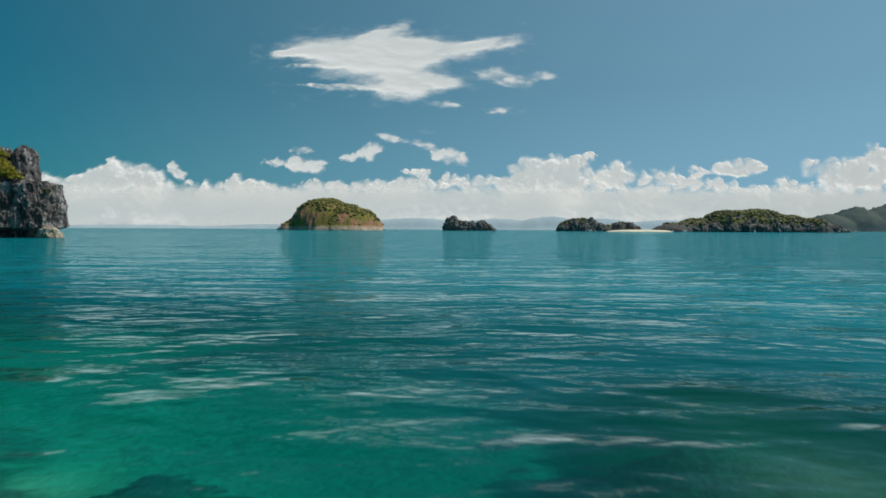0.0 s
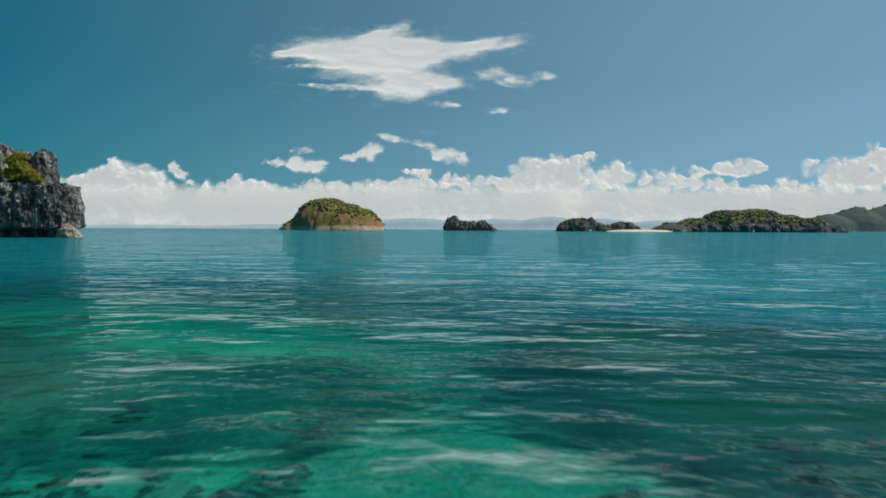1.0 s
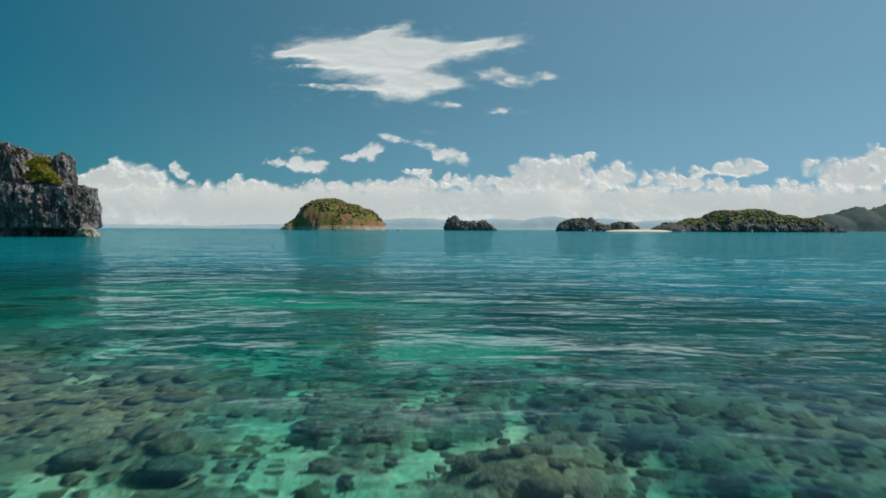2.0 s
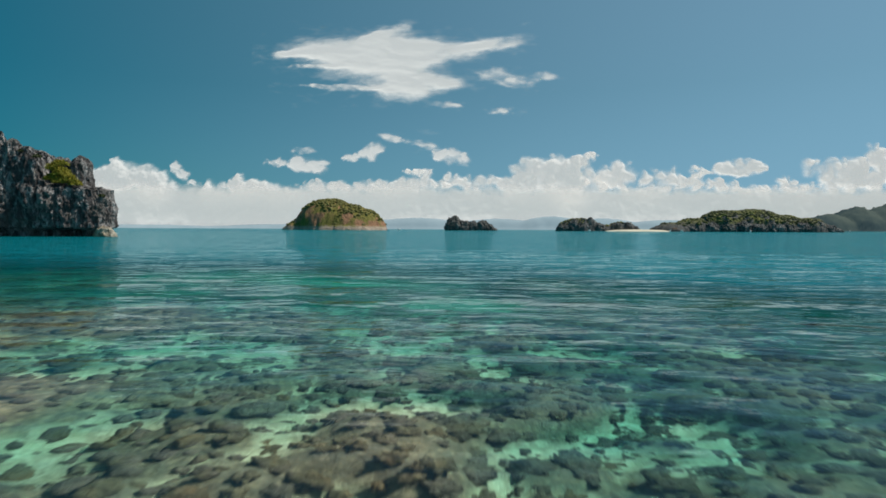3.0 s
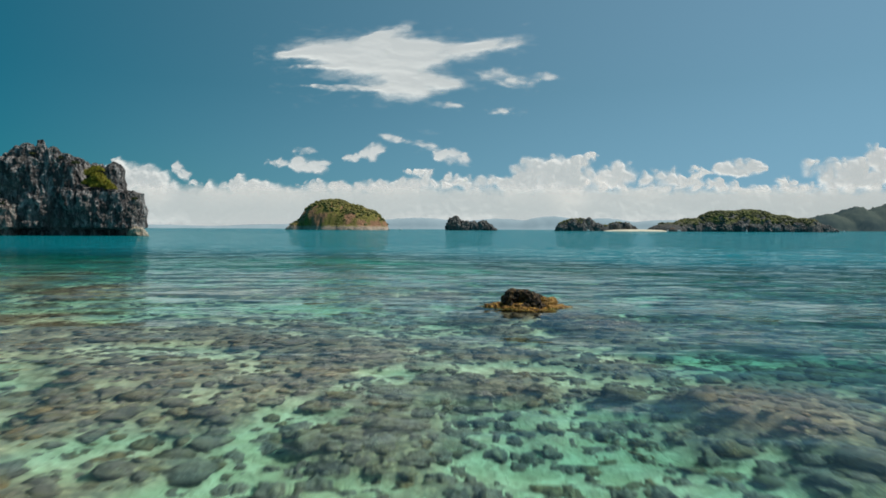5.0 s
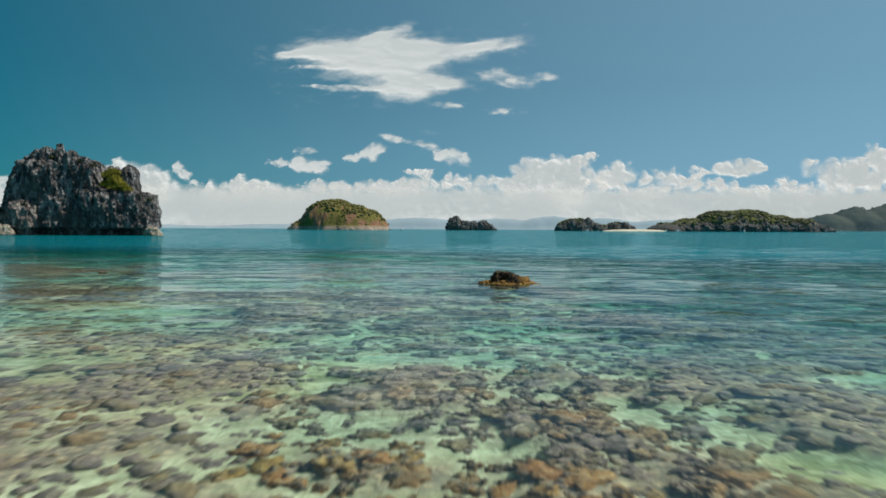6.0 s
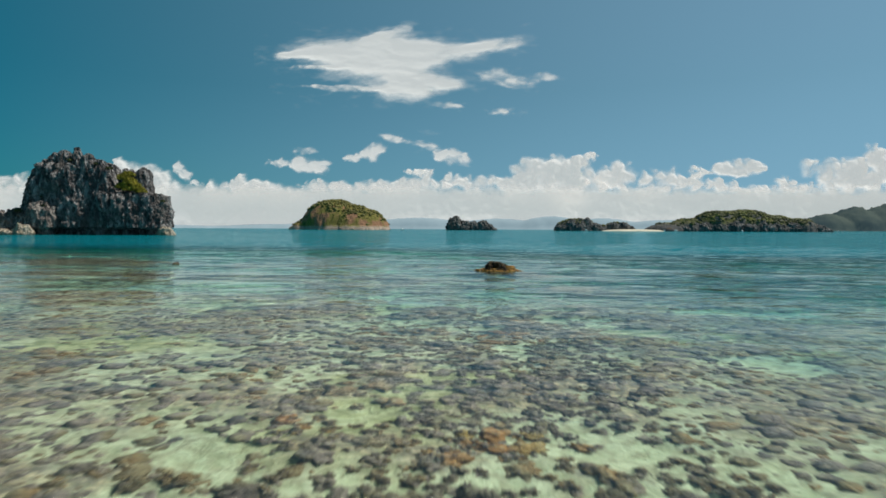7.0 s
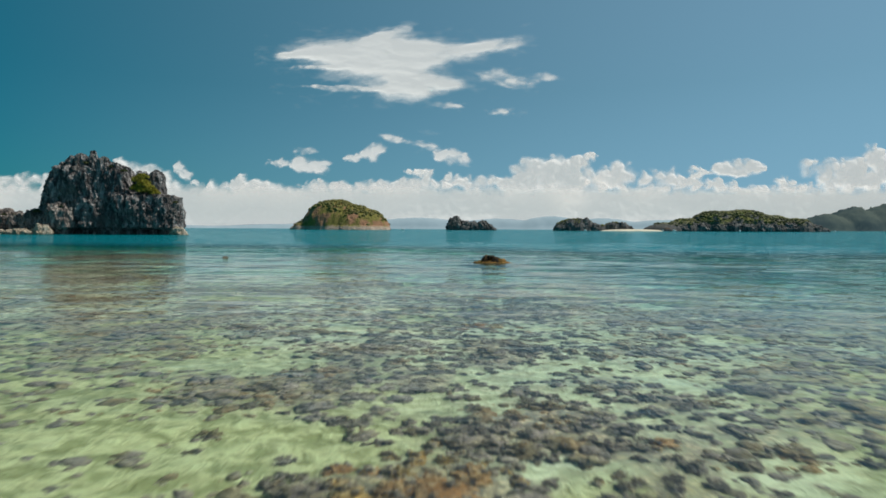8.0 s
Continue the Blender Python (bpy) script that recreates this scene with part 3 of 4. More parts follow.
# ---------------------------------------------------------------- rocks in the shallows
def lump(centre, size, seed, rough, level=5, pit=0.0, freq=2.0):
    """A rough boulder: a ball pushed in and out, with pits."""
    v, f = ico(level)
    q = v * (np.array(size) / max(size)) * freq + seed * 5.3
    r = 1 + rough * (0.9 * fbm(q, 5, 0.55) + 0.5 * (ridged(q * 1.7, 3) - 0.55)) - pit * smooth(0.25, 0.5, perlin(q * 2.4 + 3))
    return v * r[:, None] * size + centre, f


def joined(pieces):
    vs, fs, base = [], [], 0
    for v, f in pieces:
        vs.append(v)
        fs.append(f + base)
        base += len(v)
    return np.concatenate(vs), np.concatenate(fs)


def rock_in_shallows():
    rock = tagged(new("reef_rock"), "dark pitted reef rock with an orange algae skirt breaking the water", "rock")
    rock.location = (1.60, -15.3, 0)
    crown = joined([lump((0.05, 0.14, 0.05), (0.44, 0.30, 0.36), 1, 0.55, 6, 0.4, 2.2),
                    lump((-0.14, 0.02, 0.31), (0.26, 0.26, 0.18), 2, 0.6, 5, 0.4, 1.9),
                    lump((0.12, 0.00, 0.355), (0.28, 0.26, 0.13), 15, 0.6, 5, 0.35, 1.9),
                    lump((-0.28, -0.16, 0.12), (0.17, 0.20, 0.24), 4, 0.6, 5, 0.4, 1.8),
                    lump((0.38, -0.34, 0.07), (0.20, 0.25, 0.27), 3, 0.6, 5, 0.4, 1.8),
                    lump((0.41, -0.02, 0.16), (0.25, 0.26, 0.22), 16, 0.6, 5, 0.4, 1.8),
                    lump((0.15, -0.52, 0.03), (0.16, 0.13, 0.12), 17, 0.6, 5, 0.3, 1.8),
                    lump((0.50, -0.60, 0.03), (0.17, 0.16, 0.18), 5, 0.6, 5, 0.4, 1.8)])
    part("crown", mesh_of("crown", *crown, M_CROWN), rock, "black pitted limestone crown")
    for v, f in (lump((0.06, -0.14, -0.16), (0.92, 0.82, 0.28), 6, 0.30, 6, 0.18, 3.4),
                    lump((0.50, 0.06, -0.04), (0.62, 0.42, 0.34), 11, 0.36, 6, 0.2, 3.0),
                    lump((0.66, -0.02, -0.15), (0.90, 0.48, 0.25), 7, 0.34, 5, 0.15, 3.2),
                    lump((-0.64, -0.08, -0.11), (0.52, 0.42, 0.21), 8, 0.5, 5, 0.2, 2.8),
                    lump((0.26, -0.74, -0.14), (0.66, 0.40, 0.21), 12, 0.5, 5, 0.2, 2.6)):
        part("algae_ledge", mesh_of("algae_ledge", v, f, M_ALGAE), rock, "orange-brown seaweed covering the ledge")
    base = joined([lump((-0.2, -0.3, -0.70), (1.15, 0.85, 0.46), 9, 0.45, 6, 0.2, 3.2),
                   lump((0.9, -0.45, -0.66), (0.8, 0.6, 0.46), 10, 0.45, 5, 0.2, 2.8),
                   lump((-0.8, -0.75, -0.72), (0.5, 0.4, 0.34), 13, 0.45, 5, 0.2, 2.6),
                   lump((0.25, -1.15, -0.76), (0.5, 0.35, 0.32), 14, 0.45, 5, 0.2, 2.6)])
    part("base", mesh_of("base", *base, M_SUNK), rock, "grey submerged foot of the rock")


rock_in_shallows()
for k, (x, y, z, sx, sy, sz) in enumerate(((3.45, -17.95, -0.36, 0.72, 0.42, 0.32), (2.45, -16.85, -0.36, 0.62, 0.36, 0.30), (2.35, -17.55, -0.62, 0.5, 0.35, 0.30), (4.0, -24.3, -0.66, 0.8, 0.5, 0.42))):
    thing("submerged_rock", mesh_of("submerged_rock", *lump((0, 0, 0), (sx, sy, sz), 20 + k, 0.4, 5, 0.1, 2.6), M_SUNK),
          "brown weed-grown rock just below the water", "rock", "submerged rocks", at=pose(x, y, z))
thing("small_rock", mesh_of("small_rock", *lump((0, 0, 0), (0.20, 0.17, 0.12), 31, 0.45, 4, 0.2), M_SUNK),
      "small brown rock tip breaking the water", "rock", at=pose(-17.45, -11.4, 0.0))


# ---------------------------------------------------------------- karst cliff islet
def karst(cx, cy, rx, ry, h, seed, taper=0.72, notch=0.12, spike=0.16, rough=1.0, nu=200, nv=90, z0=-1.2, spin=0.0, power=2.2):
    """A limestone tower: fluted walls over a wave-cut notch, and a jagged roof."""
    u = np.linspace(0, 2 * math.pi, nu, endpoint=False)
    v = np.linspace(0, 1, nv)
    U, V = [a.ravel() for a in np.meshgrid(u, v)]
    foot = 1 / (np.abs(np.cos(U)) ** 2.6 + np.abs(np.sin(U)) ** 2.6) ** (1 / 2.6)
    wall = np.minimum(V / 0.74, 1)
    roof = np.clip((V - 0.74) / 0.26, 0, 1)
    z = z0 + (0.9 * h - z0) * wall + 0.1 * h * (1 - (1 - roof) ** 2)
    r = (1 - (1 - taper) * wall ** power) * (1 - roof ** 1.3)
    r = r * (1 - 2.0 * notch * (1 - smooth(1.3, 2.2, z)))
    x, y = rx * r * foot * np.cos(U), ry * r * foot * np.sin(U)
    c, s = math.cos(spin), math.sin(spin)
    P = np.stack([cx + c * x - s * y, cy + s * x + c * y, z], 1)
    q = P + seed * 13.1
    push = 0.30 * min(rx, ry) * fbm(q * (0.10, 0.10, 0.055), 3) + 2.2 * (ridged(q * (0.34, 0.34, 0.085), 4, 0.6) - 0.6) + 1.3 * (ridged(q * (0.9, 0.9, 0.13), 3, 0.6) - 0.6) + 1.2 * fbm(q * (0.8, 0.8, 0.5), 4, 0.6)
    push = rough * push * np.minimum(1, 3 * (1 - roof)) * np.where(z < 1.5, 0.35, 1)
    P[:, 0] += push * np.cos(U + spin)
    P[:, 1] += push * np.sin(U + spin)
    top = smooth(0.55, 0.95, z / h)
    P[:, 2] += top * spike * h * (ridged(q * (0.30, 0.30, 0.02), 3, 0.6) - 0.62) + 0.5 * top * fbm(q * 0.8, 2)
    return P, grid_faces(nu, nv, True)


def leaves(places, radius, count, leaf, seed):
    """A crown of small leaf sprays round each place: places (n, 3), radius (n, 3)."""
    r = np.random.RandomState(seed)
    vs = []
    for p, q in zip(places, radius):
        d = r.normal(size=(count, 3))
        d /= np.linalg.norm(d, axis=1)[:, None]
        d[:, 2] = np.abs(d[:, 2]) - 0.15
        out = d * (r.uniform(0.55, 1.0, count) * (1 + 0.5 * perlin(d * 2.2 + p * 0.37)))[:, None] * q + p
        a, b = r.normal(size=(2, count, 3))
        a = a / np.linalg.norm(a, axis=1)[:, None] * leaf * r.uniform(0.6, 1.3, count)[:, None]
        b = b / np.linalg.norm(b, axis=1)[:, None] * leaf * 0.55
        vs.append(np.stack([out - a, out + b, out + a, out - b], 1).reshape(-1, 3))
    v = np.concatenate(vs)
    return v, np.arange(len(v)).reshape(-1, 4)


def cliff_islet():
    islet = tagged(new("cliff_islet"), "jagged dark grey limestone islet with an undercut waterline", "rock island")
    tower = lambda name, label, *blocks: part(name, mesh_of(name, *joined(blocks), M_LEDGE if name == "low_ledge" else M_CLIFF), islet, label)
    tower("main_tower", "tall fluted limestone mass with pinnacles",
          karst(-114.2, 128, 12.2, 10.5, 21.6, 1, 0.80, 0.14, 0.14, 1.0, 230, 90),
          karst(-122.8, 126.5, 7.0, 7.0, 19.2, 3, 0.50, 0.05, 0.16, 0.8, 150, 90),
          karst(-117.5, 125, 5.0, 5.0, 22.6, 4, 0.62, 0, 0.10, 0.6, 110, 90, 8),
          karst(-105.2, 124.5, 4.8, 5.0, 20.8, 5, 0.70, 0.05, 0.12, 0.7, 130, 90))
    for k, (x, y, wide, top) in enumerate(((-111.5, 122.5, 2.7, 25.0), (-115.6, 123.0, 3.4, 24.2), (-118.8, 123.5, 3.2, 23.8), (-121.8, 124.0, 3.0, 22.0), (-108.4, 122.5, 3.4, 23.2), (-104.6, 122.5, 3.2, 21.6),
                                           (-125.0, 124.5, 2.8, 19.6), (-127.0, 125.0, 2.6, 16.6), (-102.6, 123.0, 2.4, 19.4))):
        tower("pinnacle", "", karst(x, y, wide, wide * 0.9, top, 30 + k, 0.46, 0, 0.05, 0.5, 64, 56, top * 0.45, 0.0, 1.3))
    tower("shoulder", "lower limestone shoulder over the notch",
          karst(-99.5, 126, 9.8, 9.0, 12.4, 6, 0.88, 0.2, 0.12, 0.9, 300, 110),
          karst(-91.4, 125, 4.6, 6.0, 12.0, 7, 0.84, 0.34, 0.10, 0.7, 220, 110))
    tower("knob_tower", "small square limestone tower",
          karst(-94.9, 127.5, 2.3, 2.8, 19.6, 8, 0.92, 0, 0.03, 0.35, 140, 110, 6),
          karst(-99.2, 127.0, 2.6, 3.0, 19.2, 9, 0.72, 0, 0.08, 0.5, 120, 100, 6))
    tower("low_ledge", "low broken limestone ledge",
          karst(-128.0, 122, 5.0, 5.0, 7.4, 10, 0.6, 0.05, 0.35, 0.9, 130, 64),
          karst(-135.0, 124, 6.0, 6.0, 5.6, 11, 0.7, 0.02, 0.45, 0.9, 130, 60),
          karst(-146.0, 126, 9.0, 8.0, 7.5, 12, 0.7, 0.02, 0.4, 0.9, 130, 60),
          karst(-118.5, 118.5, 4.2, 4.0, 9.0, 13, 0.72, 0.2, 0.22, 0.7, 130, 64))
    bush_at = np.array([(-97.0, 120.9, 16.0), (-95.4, 120.7, 14.8), (-97.6, 120.5, 13.6), (-96.2, 121.6, 17.2), (-93.6, 120.4, 13.4), (-92.0, 120.6, 12.4), (-95.6, 120.2, 12.9)])
    bush_r = np.array([(2.2, 2.0, 1.9), (2.2, 2.0, 2.0), (2.0, 1.8, 1.6), (1.8, 1.8, 1.3), (2.1, 1.8, 1.7), (1.6, 1.5, 1.4), (1.9, 1.6, 1.4)])
    tagged(new("bush", mesh_of("bush", *leaves(bush_at, bush_r, 2600, 0.17, 3), M_BUSH, False)),
           "yellow-green bush grown over the limestone shoulder", "bush")
    r = np.random.RandomState(8)
    spots = np.array([(-120.0, 120.0, 11.5), (-122.5, 119, 8.0), (-113.0, 121.5, 22.0), (-105.5, 121, 21.0), (-101.5, 121, 19.6), (-98.5, 124, 17.6),
                      (-126.5, 118.5, 7.4), (-117.5, 116.5, 8.8), (-86.8, 122.5, 10.4), (-135.5, 120.5, 6.2), (-138.5, 121.0, 6.4), (-118.5, 122, 18.0)])
    for p in spots:
        q = r.uniform(0.6, 1.1)
        thing("scrub", mesh_of("scrub", *leaves(p[None] * 0 + (0, 0, 0), np.array([(q, q, q * 0.8)]), 260, 0.24, r.randint(999)), M_SCRUB, False),
              "dry green scrub rooted in the limestone cliff", "shrub", "scrub on the cliff", at=pose(p[0], p[1], p[2] - 0.7))
    for k, (x, y, sx, sy, sz) in enumerate(((-85.2, 121.0, 2.3, 1.7, 2.0), (-121.5, 113.5, 3.0, 2.0, 2.6), (-127.0, 113.0, 2.6, 2.2, 1.5), (-131.0, 113.5, 2.4, 2.0, 1.0), (-137.5, 116.5, 3.0, 2.0, 1.5), (-129.0, 112.2, 2.0, 1.4, 0.7), (-124.5, 112.4, 1.6, 1.2, 0.8))):
        thing("boulder", mesh_of("boulder", *lump((0, 0, 0), (sx, sy, sz), 40 + k, 0.45, 4, 0.1, 1.6), M_PALE),
              "pale tan limestone boulder at the cliff's foot", "rock", "boulders at the cliff", at=pose(x, y, 0.3))
    sand = lump((0, 0, 0), (14, 4, 0.75), 61, 0.15, 4)
    thing("sand_spit", mesh_of("sand_spit", *sand, M_SAND), "small strip of tan sand beside the cliff", "beach", at=pose(-146, 112.5, 0.1))


cliff_islet()


# ---------------------------------------------------------------- islands
def height_of(bumps, seed, rough, grain=0.03, wobble=0.3):
    """Height of an island: the highest of its humps (x, y, rx, ry, h, steepness), roughened."""
    def h(x, y):
        p = np.stack([x, y, np.full_like(x, seed * 3.7)], 1)
        wob = wobble * fbm(p * grain, 4, 0.6)
        z = np.full(len(x), -3.0)
        for bx, by, rx, ry, bh, k in bumps:
            r = np.sqrt(((x - bx) / rx) ** 2 + ((y - by) / ry) ** 2) * (1 + wob)
            z = np.maximum(z, bh * np.maximum(1 - r ** k, -0.2) ** 1 if k < 1 else bh * np.sign(1 - r ** k) * np.abs(np.clip(1 - r ** k, -0.2, 1)) ** 0.62)
        return np.where(z > 0, z + rough * (0.35 + z * 0.03) * fbm(p * 0.09, 4, 0.6), z)
    return h


def island(name, label, bumps, seed, ground, rough, step, wood=0, wood_mat=None, wood_size=2.2, bare=0.0, grain=0.03, wobble=0.3, line=4.0):
    h = height_of(bumps, seed, rough, grain, wobble)
    b = np.array(bumps)
    x0, x1 = (b[:, 0] - b[:, 2] * 1.3).min(), (b[:, 0] + b[:, 2] * 1.3).max()
    y0, y1 = (b[:, 1] - b[:, 3] * 1.3).min(), (b[:, 1] + b[:, 3] * 1.3).max()
    ax, ay = np.arange(x0, x1, step), np.arange(y0, y1, step)
    x, y = [a.ravel() for a in np.meshgrid(ax, ay)]
    isle = tagged(new(name), label, "island")
    part("terrain", mesh_of("terrain", np.stack([x, y, h(x, y)], 1), grid_faces(len(ax), len(ay)), ground), isle)
    if wood:
        r = np.random.RandomState(seed)
        tx, ty = r.uniform(x0, x1, wood * 4), r.uniform(y0, y1, wood * 4)
        tz = h(tx, ty)
        p = np.stack([tx, ty, tz], 1)
        ok = (tz > line + 22.0 * np.abs(fbm(p * 0.04 + 11, 3))) & (fbm(p * 0.035 + 40, 4) > -0.35 + bare + r.uniform(-0.12, 0.12, len(tx)))
        steep = np.hypot(h(tx + 1.5, ty) - tz, h(tx, ty - 1.5) - tz) / 1.5
        ok &= (steep < 1.1) | (r.uniform(0, 1, len(tx)) < 0.22)
        p = p[ok][:wood]
        shapes = []
        for k in range(6):
            v, f = ico(1)
            q = v * (1 + 0.5 * fbm(v * 1.9 + k * 5 + seed, 3, 0.7))[:, None]
            shapes.append((q, f))
        s = wood_size * r.uniform(0.5, 1.25, len(p))
        v, f = tile(shapes, p + np.stack([s * 0, s * 0, s * 0.15], 1), np.stack([s, s, s * r.uniform(0.6, 1.0, len(p))], 1), r.uniform(0, 6.28, len(p)), r.randint(0, 6, len(p)))
        tagged(part("woodland", mesh_of("woodland", v, f, wood_mat, False), isle, "low green woodland canopy"), kind="stuff")
    return isle


island("dome_island", "rounded grassy island with bare red earth and a rocky shore",
       ((-214, 925, 52, 60, 47.5, 2.6), (-186, 922, 62, 55, 39, 2.4), (-234, 918, 33, 40, 39, 2.2), (-256, 910, 24, 26, 13, 2.6), (-160, 915, 32, 36, 24, 2.4), (-140, 912, 20, 24, 8, 2.0), (-190, 905, 66, 44, 16, 2.2), (-268, 906, 14, 16, 7, 3.0)),
       1, M_DOME, 1.0, 1.2, 700, M_DOMEWOOD, 2.6, 0.24, 0.03, 0.10)
for k, (x, y, q) in enumerate(((-268, 897, 2.6), (-258, 893, 3.4), (-247, 890, 2.4), (-236, 884, 2.0), (-222, 872, 2.8), (-208, 866, 1.8), (-190, 862, 2.6), (-172, 864, 3.2), (-160, 872, 2.2), (-148, 884, 3.0), (-136, 890, 3.6), (-126, 900, 2.4), (-120, 908, 1.8))):
    thing("shore_boulder", mesh_of("shore_boulder", *lump((0, 0, 0), (q * 1.5, q, q * 0.8), 70 + k, 0.5, 4, 0.1, 1.6), M_PALE if k % 3 else M_ISLET),
          "weathered boulder on the island's rocky shore", "rock", "boulders round the dome island", at=pose(x, y, 0.2))
def crag(isle, blocks, seed, material, label):
    """Broken rock faces of an island: heaped blocks (x, y, half width, half depth, height)."""
    for k, (x, y, wide, deep, high) in enumerate(blocks):
        rock = lump((x, y, high * 0.1), (wide, deep, high * 0.9), seed + k, 0.34, 5, 0.12, 2.4)
        part("crag", mesh_of("crag", *rock, material), isle, label)


islet = tagged(new("rock_islet"), "dark bare limestone islet with three humps", "island")
crag(islet, ((-17, 1000, 14, 13, 23.5), (-24, 997, 9, 9, 15), (2, 1001, 13, 12, 17), (15, 1000, 12, 11, 15), (33, 1000, 12, 11, 17.5), (42, 999, 9, 9, 11), (24, 997, 12, 8, 8), (49, 998, 7, 7, 5), (0, 994, 14, 7, 9)), 200, M_ISLET, "rounded dark limestone block")
islet = island("wooded_islet", "dark limestone islet with green scrub on top",
               ((178, 906, 36, 24, 19, 2.6), (241, 908, 25, 20, 14, 2.4), (212, 908, 28, 20, 10, 2.6)), 3, M_WOODED, 1.4, 0.7, 420, M_WOOD, 1.5, 0.10, 0.06, 0.2, 6.0)
crag(islet, ((155, 896, 14, 9, 10), (170, 893, 14, 9, 17), (186, 893, 14, 9, 19), (202, 895, 12, 8, 12), (232, 897, 13, 8, 13), (246, 897, 12, 8, 14), (258, 900, 8, 7, 8), (217, 897, 10, 6, 6)), 220, M_ISLET, "dark weathered limestone face")
isle = island("wooded_island", "long low wooded island with dark rock along its shore",
              ((318, 906, 36, 26, 14, 1.8), (352, 912, 40, 30, 20, 2.0), (402, 916, 52, 40, 31, 2.6), (440, 918, 52, 42, 33, 2.6), (482, 918, 46, 40, 25, 2.4), (520, 910, 34, 30, 20, 2.2), (545, 906, 20, 20, 8, 2.0)), 4, M_WOODED, 1.4, 1.0, 2600, M_WOOD, 1.9, 0.06, 0.045, 0.2, 8.0)
crag(isle, ((300, 896, 12, 8, 7), (322, 893, 15, 9, 9), (345, 891, 14, 9, 8), (368, 889, 16, 10, 13), (392, 886, 16, 10, 12), (414, 885, 16, 10, 15), (436, 884, 15, 10, 12), (458, 885, 16, 10, 15), (480, 886, 15, 10, 12), (503, 888, 15, 9, 14), (524, 890, 14, 9, 15), (542, 893, 13, 9, 11), (556, 897, 10, 8, 6)), 240, M_ISLET, "dark weathered limestone face")
h = height_of(((262, 889, 56, 18, 3.0, 2.0),), 6, 0.2)
ax, ay = np.arange(190, 360, 1.5), np.arange(862, 918, 1.5)
x, y = [a.ravel() for a in np.meshgrid(ax, ay)]
thing("beach", mesh_of("beach", np.stack([x, y, h(x, y)], 1), grid_faces(len(ax), len(ay)), M_SAND), "narrow white sand beach between two wooded islets", "beach")


def boat(x, y, turn, length, label):
    b = tagged(new("boat"), label, "boat", "boats by the islands")
    b.matrix_basis = pose(x, y, 0.35, 0, 0, turn)
    n, m = 24, 7
    s, w = np.meshgrid(np.linspace(-1, 1, n), np.linspace(-1, 1, m))
    s, w = s.ravel(), w.ravel()
    wide = 0.13 * length * (1 - np.abs(s) ** 2.5)
    hull = np.stack([s * length / 2, w * wide, 0.9 - (1 - np.abs(w) ** 2.2) * 1.2 + 0.6 * s ** 2], 1)
    part("hull", mesh_of("hull", hull, grid_faces(n, m), M_HULL), b, "white painted hull")
    bm = bmesh.new()
    bmesh.ops.create_cube(bm, size=1, matrix=Matrix.LocRotScale((-0.05 * length, 0, 1.7), None, (length * 0.4, length * 0.16, 0.9)))
    bmesh.ops.bevel(bm, geom=bm.edges[:], offset=0.2, segments=2)
    me = bpy.data.meshes.new("cabin")
    bm.to_mesh(me)
    bm.free()
    me.materials.append(M_HULL)
    part("cabin", me, b)


boat(-102, 925, 50, 9, "small white boat on the open water")
boat(316, 861, 40, 9, "small white boat drawn up at the beach")
boat(300, 864, 55, 7, "small white boat drawn up at the beach")
boat(184, 866, 40, 7, "small white boat moored under a limestone islet")
boat(412, 858, 45, 7, "small white boat moored under the wooded shore")
boat(560, 872, 50, 8, "small white boat moored under the wooded shore")


def beach_hut(x, y):
    hut = tagged(new("beach_hut"), "small dark thatched shelter on the beach", "hut")
    hut.location = (x, y, 1.0)
    for px in (-2.6, 2.6):
        for py in (-1.8, 1.8):
            bm = bmesh.new()
            bmesh.ops.create_cone(bm, cap_ends=True, segments=8, radius1=0.16, radius2=0.13, depth=3.4, matrix=Matrix.Translation((px, py, 1.4)))
            me = bpy.data.meshes.new("post")
            bm.to_mesh(me)
            bm.free()
            me.materials.append(M_TIMBER)
            part("post", me, hut)
    v = np.array([(-3.6, -2.6, 2.8), (3.6, -2.6, 2.8), (3.6, 2.6, 2.8), (-3.6, 2.6, 2.8), (-2.4, 0, 4.8), (2.4, 0, 4.8)])
    part("roof", mesh_of("roof", v, [[0, 1, 5, 4], [2, 3, 4, 5], [1, 2, 5], [3, 0, 4], [3, 2, 1, 0]], M_TIMBER, False), hut, "dark thatched roof")


beach_hut(308, 868)


# ---------------------------------------------------------------- far hills
def far_range(name, label, bumps, seed, material, rough, step):
    h = height_of(bumps, seed, rough, 0.004, 0.25)
    b = np.array(bumps)
    ax = np.arange((b[:, 0] - b[:, 2] * 1.2).min(), (b[:, 0] + b[:, 2] * 1.2).max(), step)
    ay = np.arange((b[:, 1] - b[:, 3] * 1.2).min(), (b[:, 1] + b[:, 3] * 1.2).max(), step)
    x, y = [a.ravel() for a in np.meshgrid(ax, ay)]
    thing(name, mesh_of(name, np.stack([x, y, h(x, y)], 1), grid_faces(len(ax), len(ay)), material), label, "hills", kind="structure")


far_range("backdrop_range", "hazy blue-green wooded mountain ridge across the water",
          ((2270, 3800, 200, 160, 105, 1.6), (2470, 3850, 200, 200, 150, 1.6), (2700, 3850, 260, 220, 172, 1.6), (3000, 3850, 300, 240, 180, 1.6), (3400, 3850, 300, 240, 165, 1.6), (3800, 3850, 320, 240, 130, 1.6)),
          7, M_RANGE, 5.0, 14)
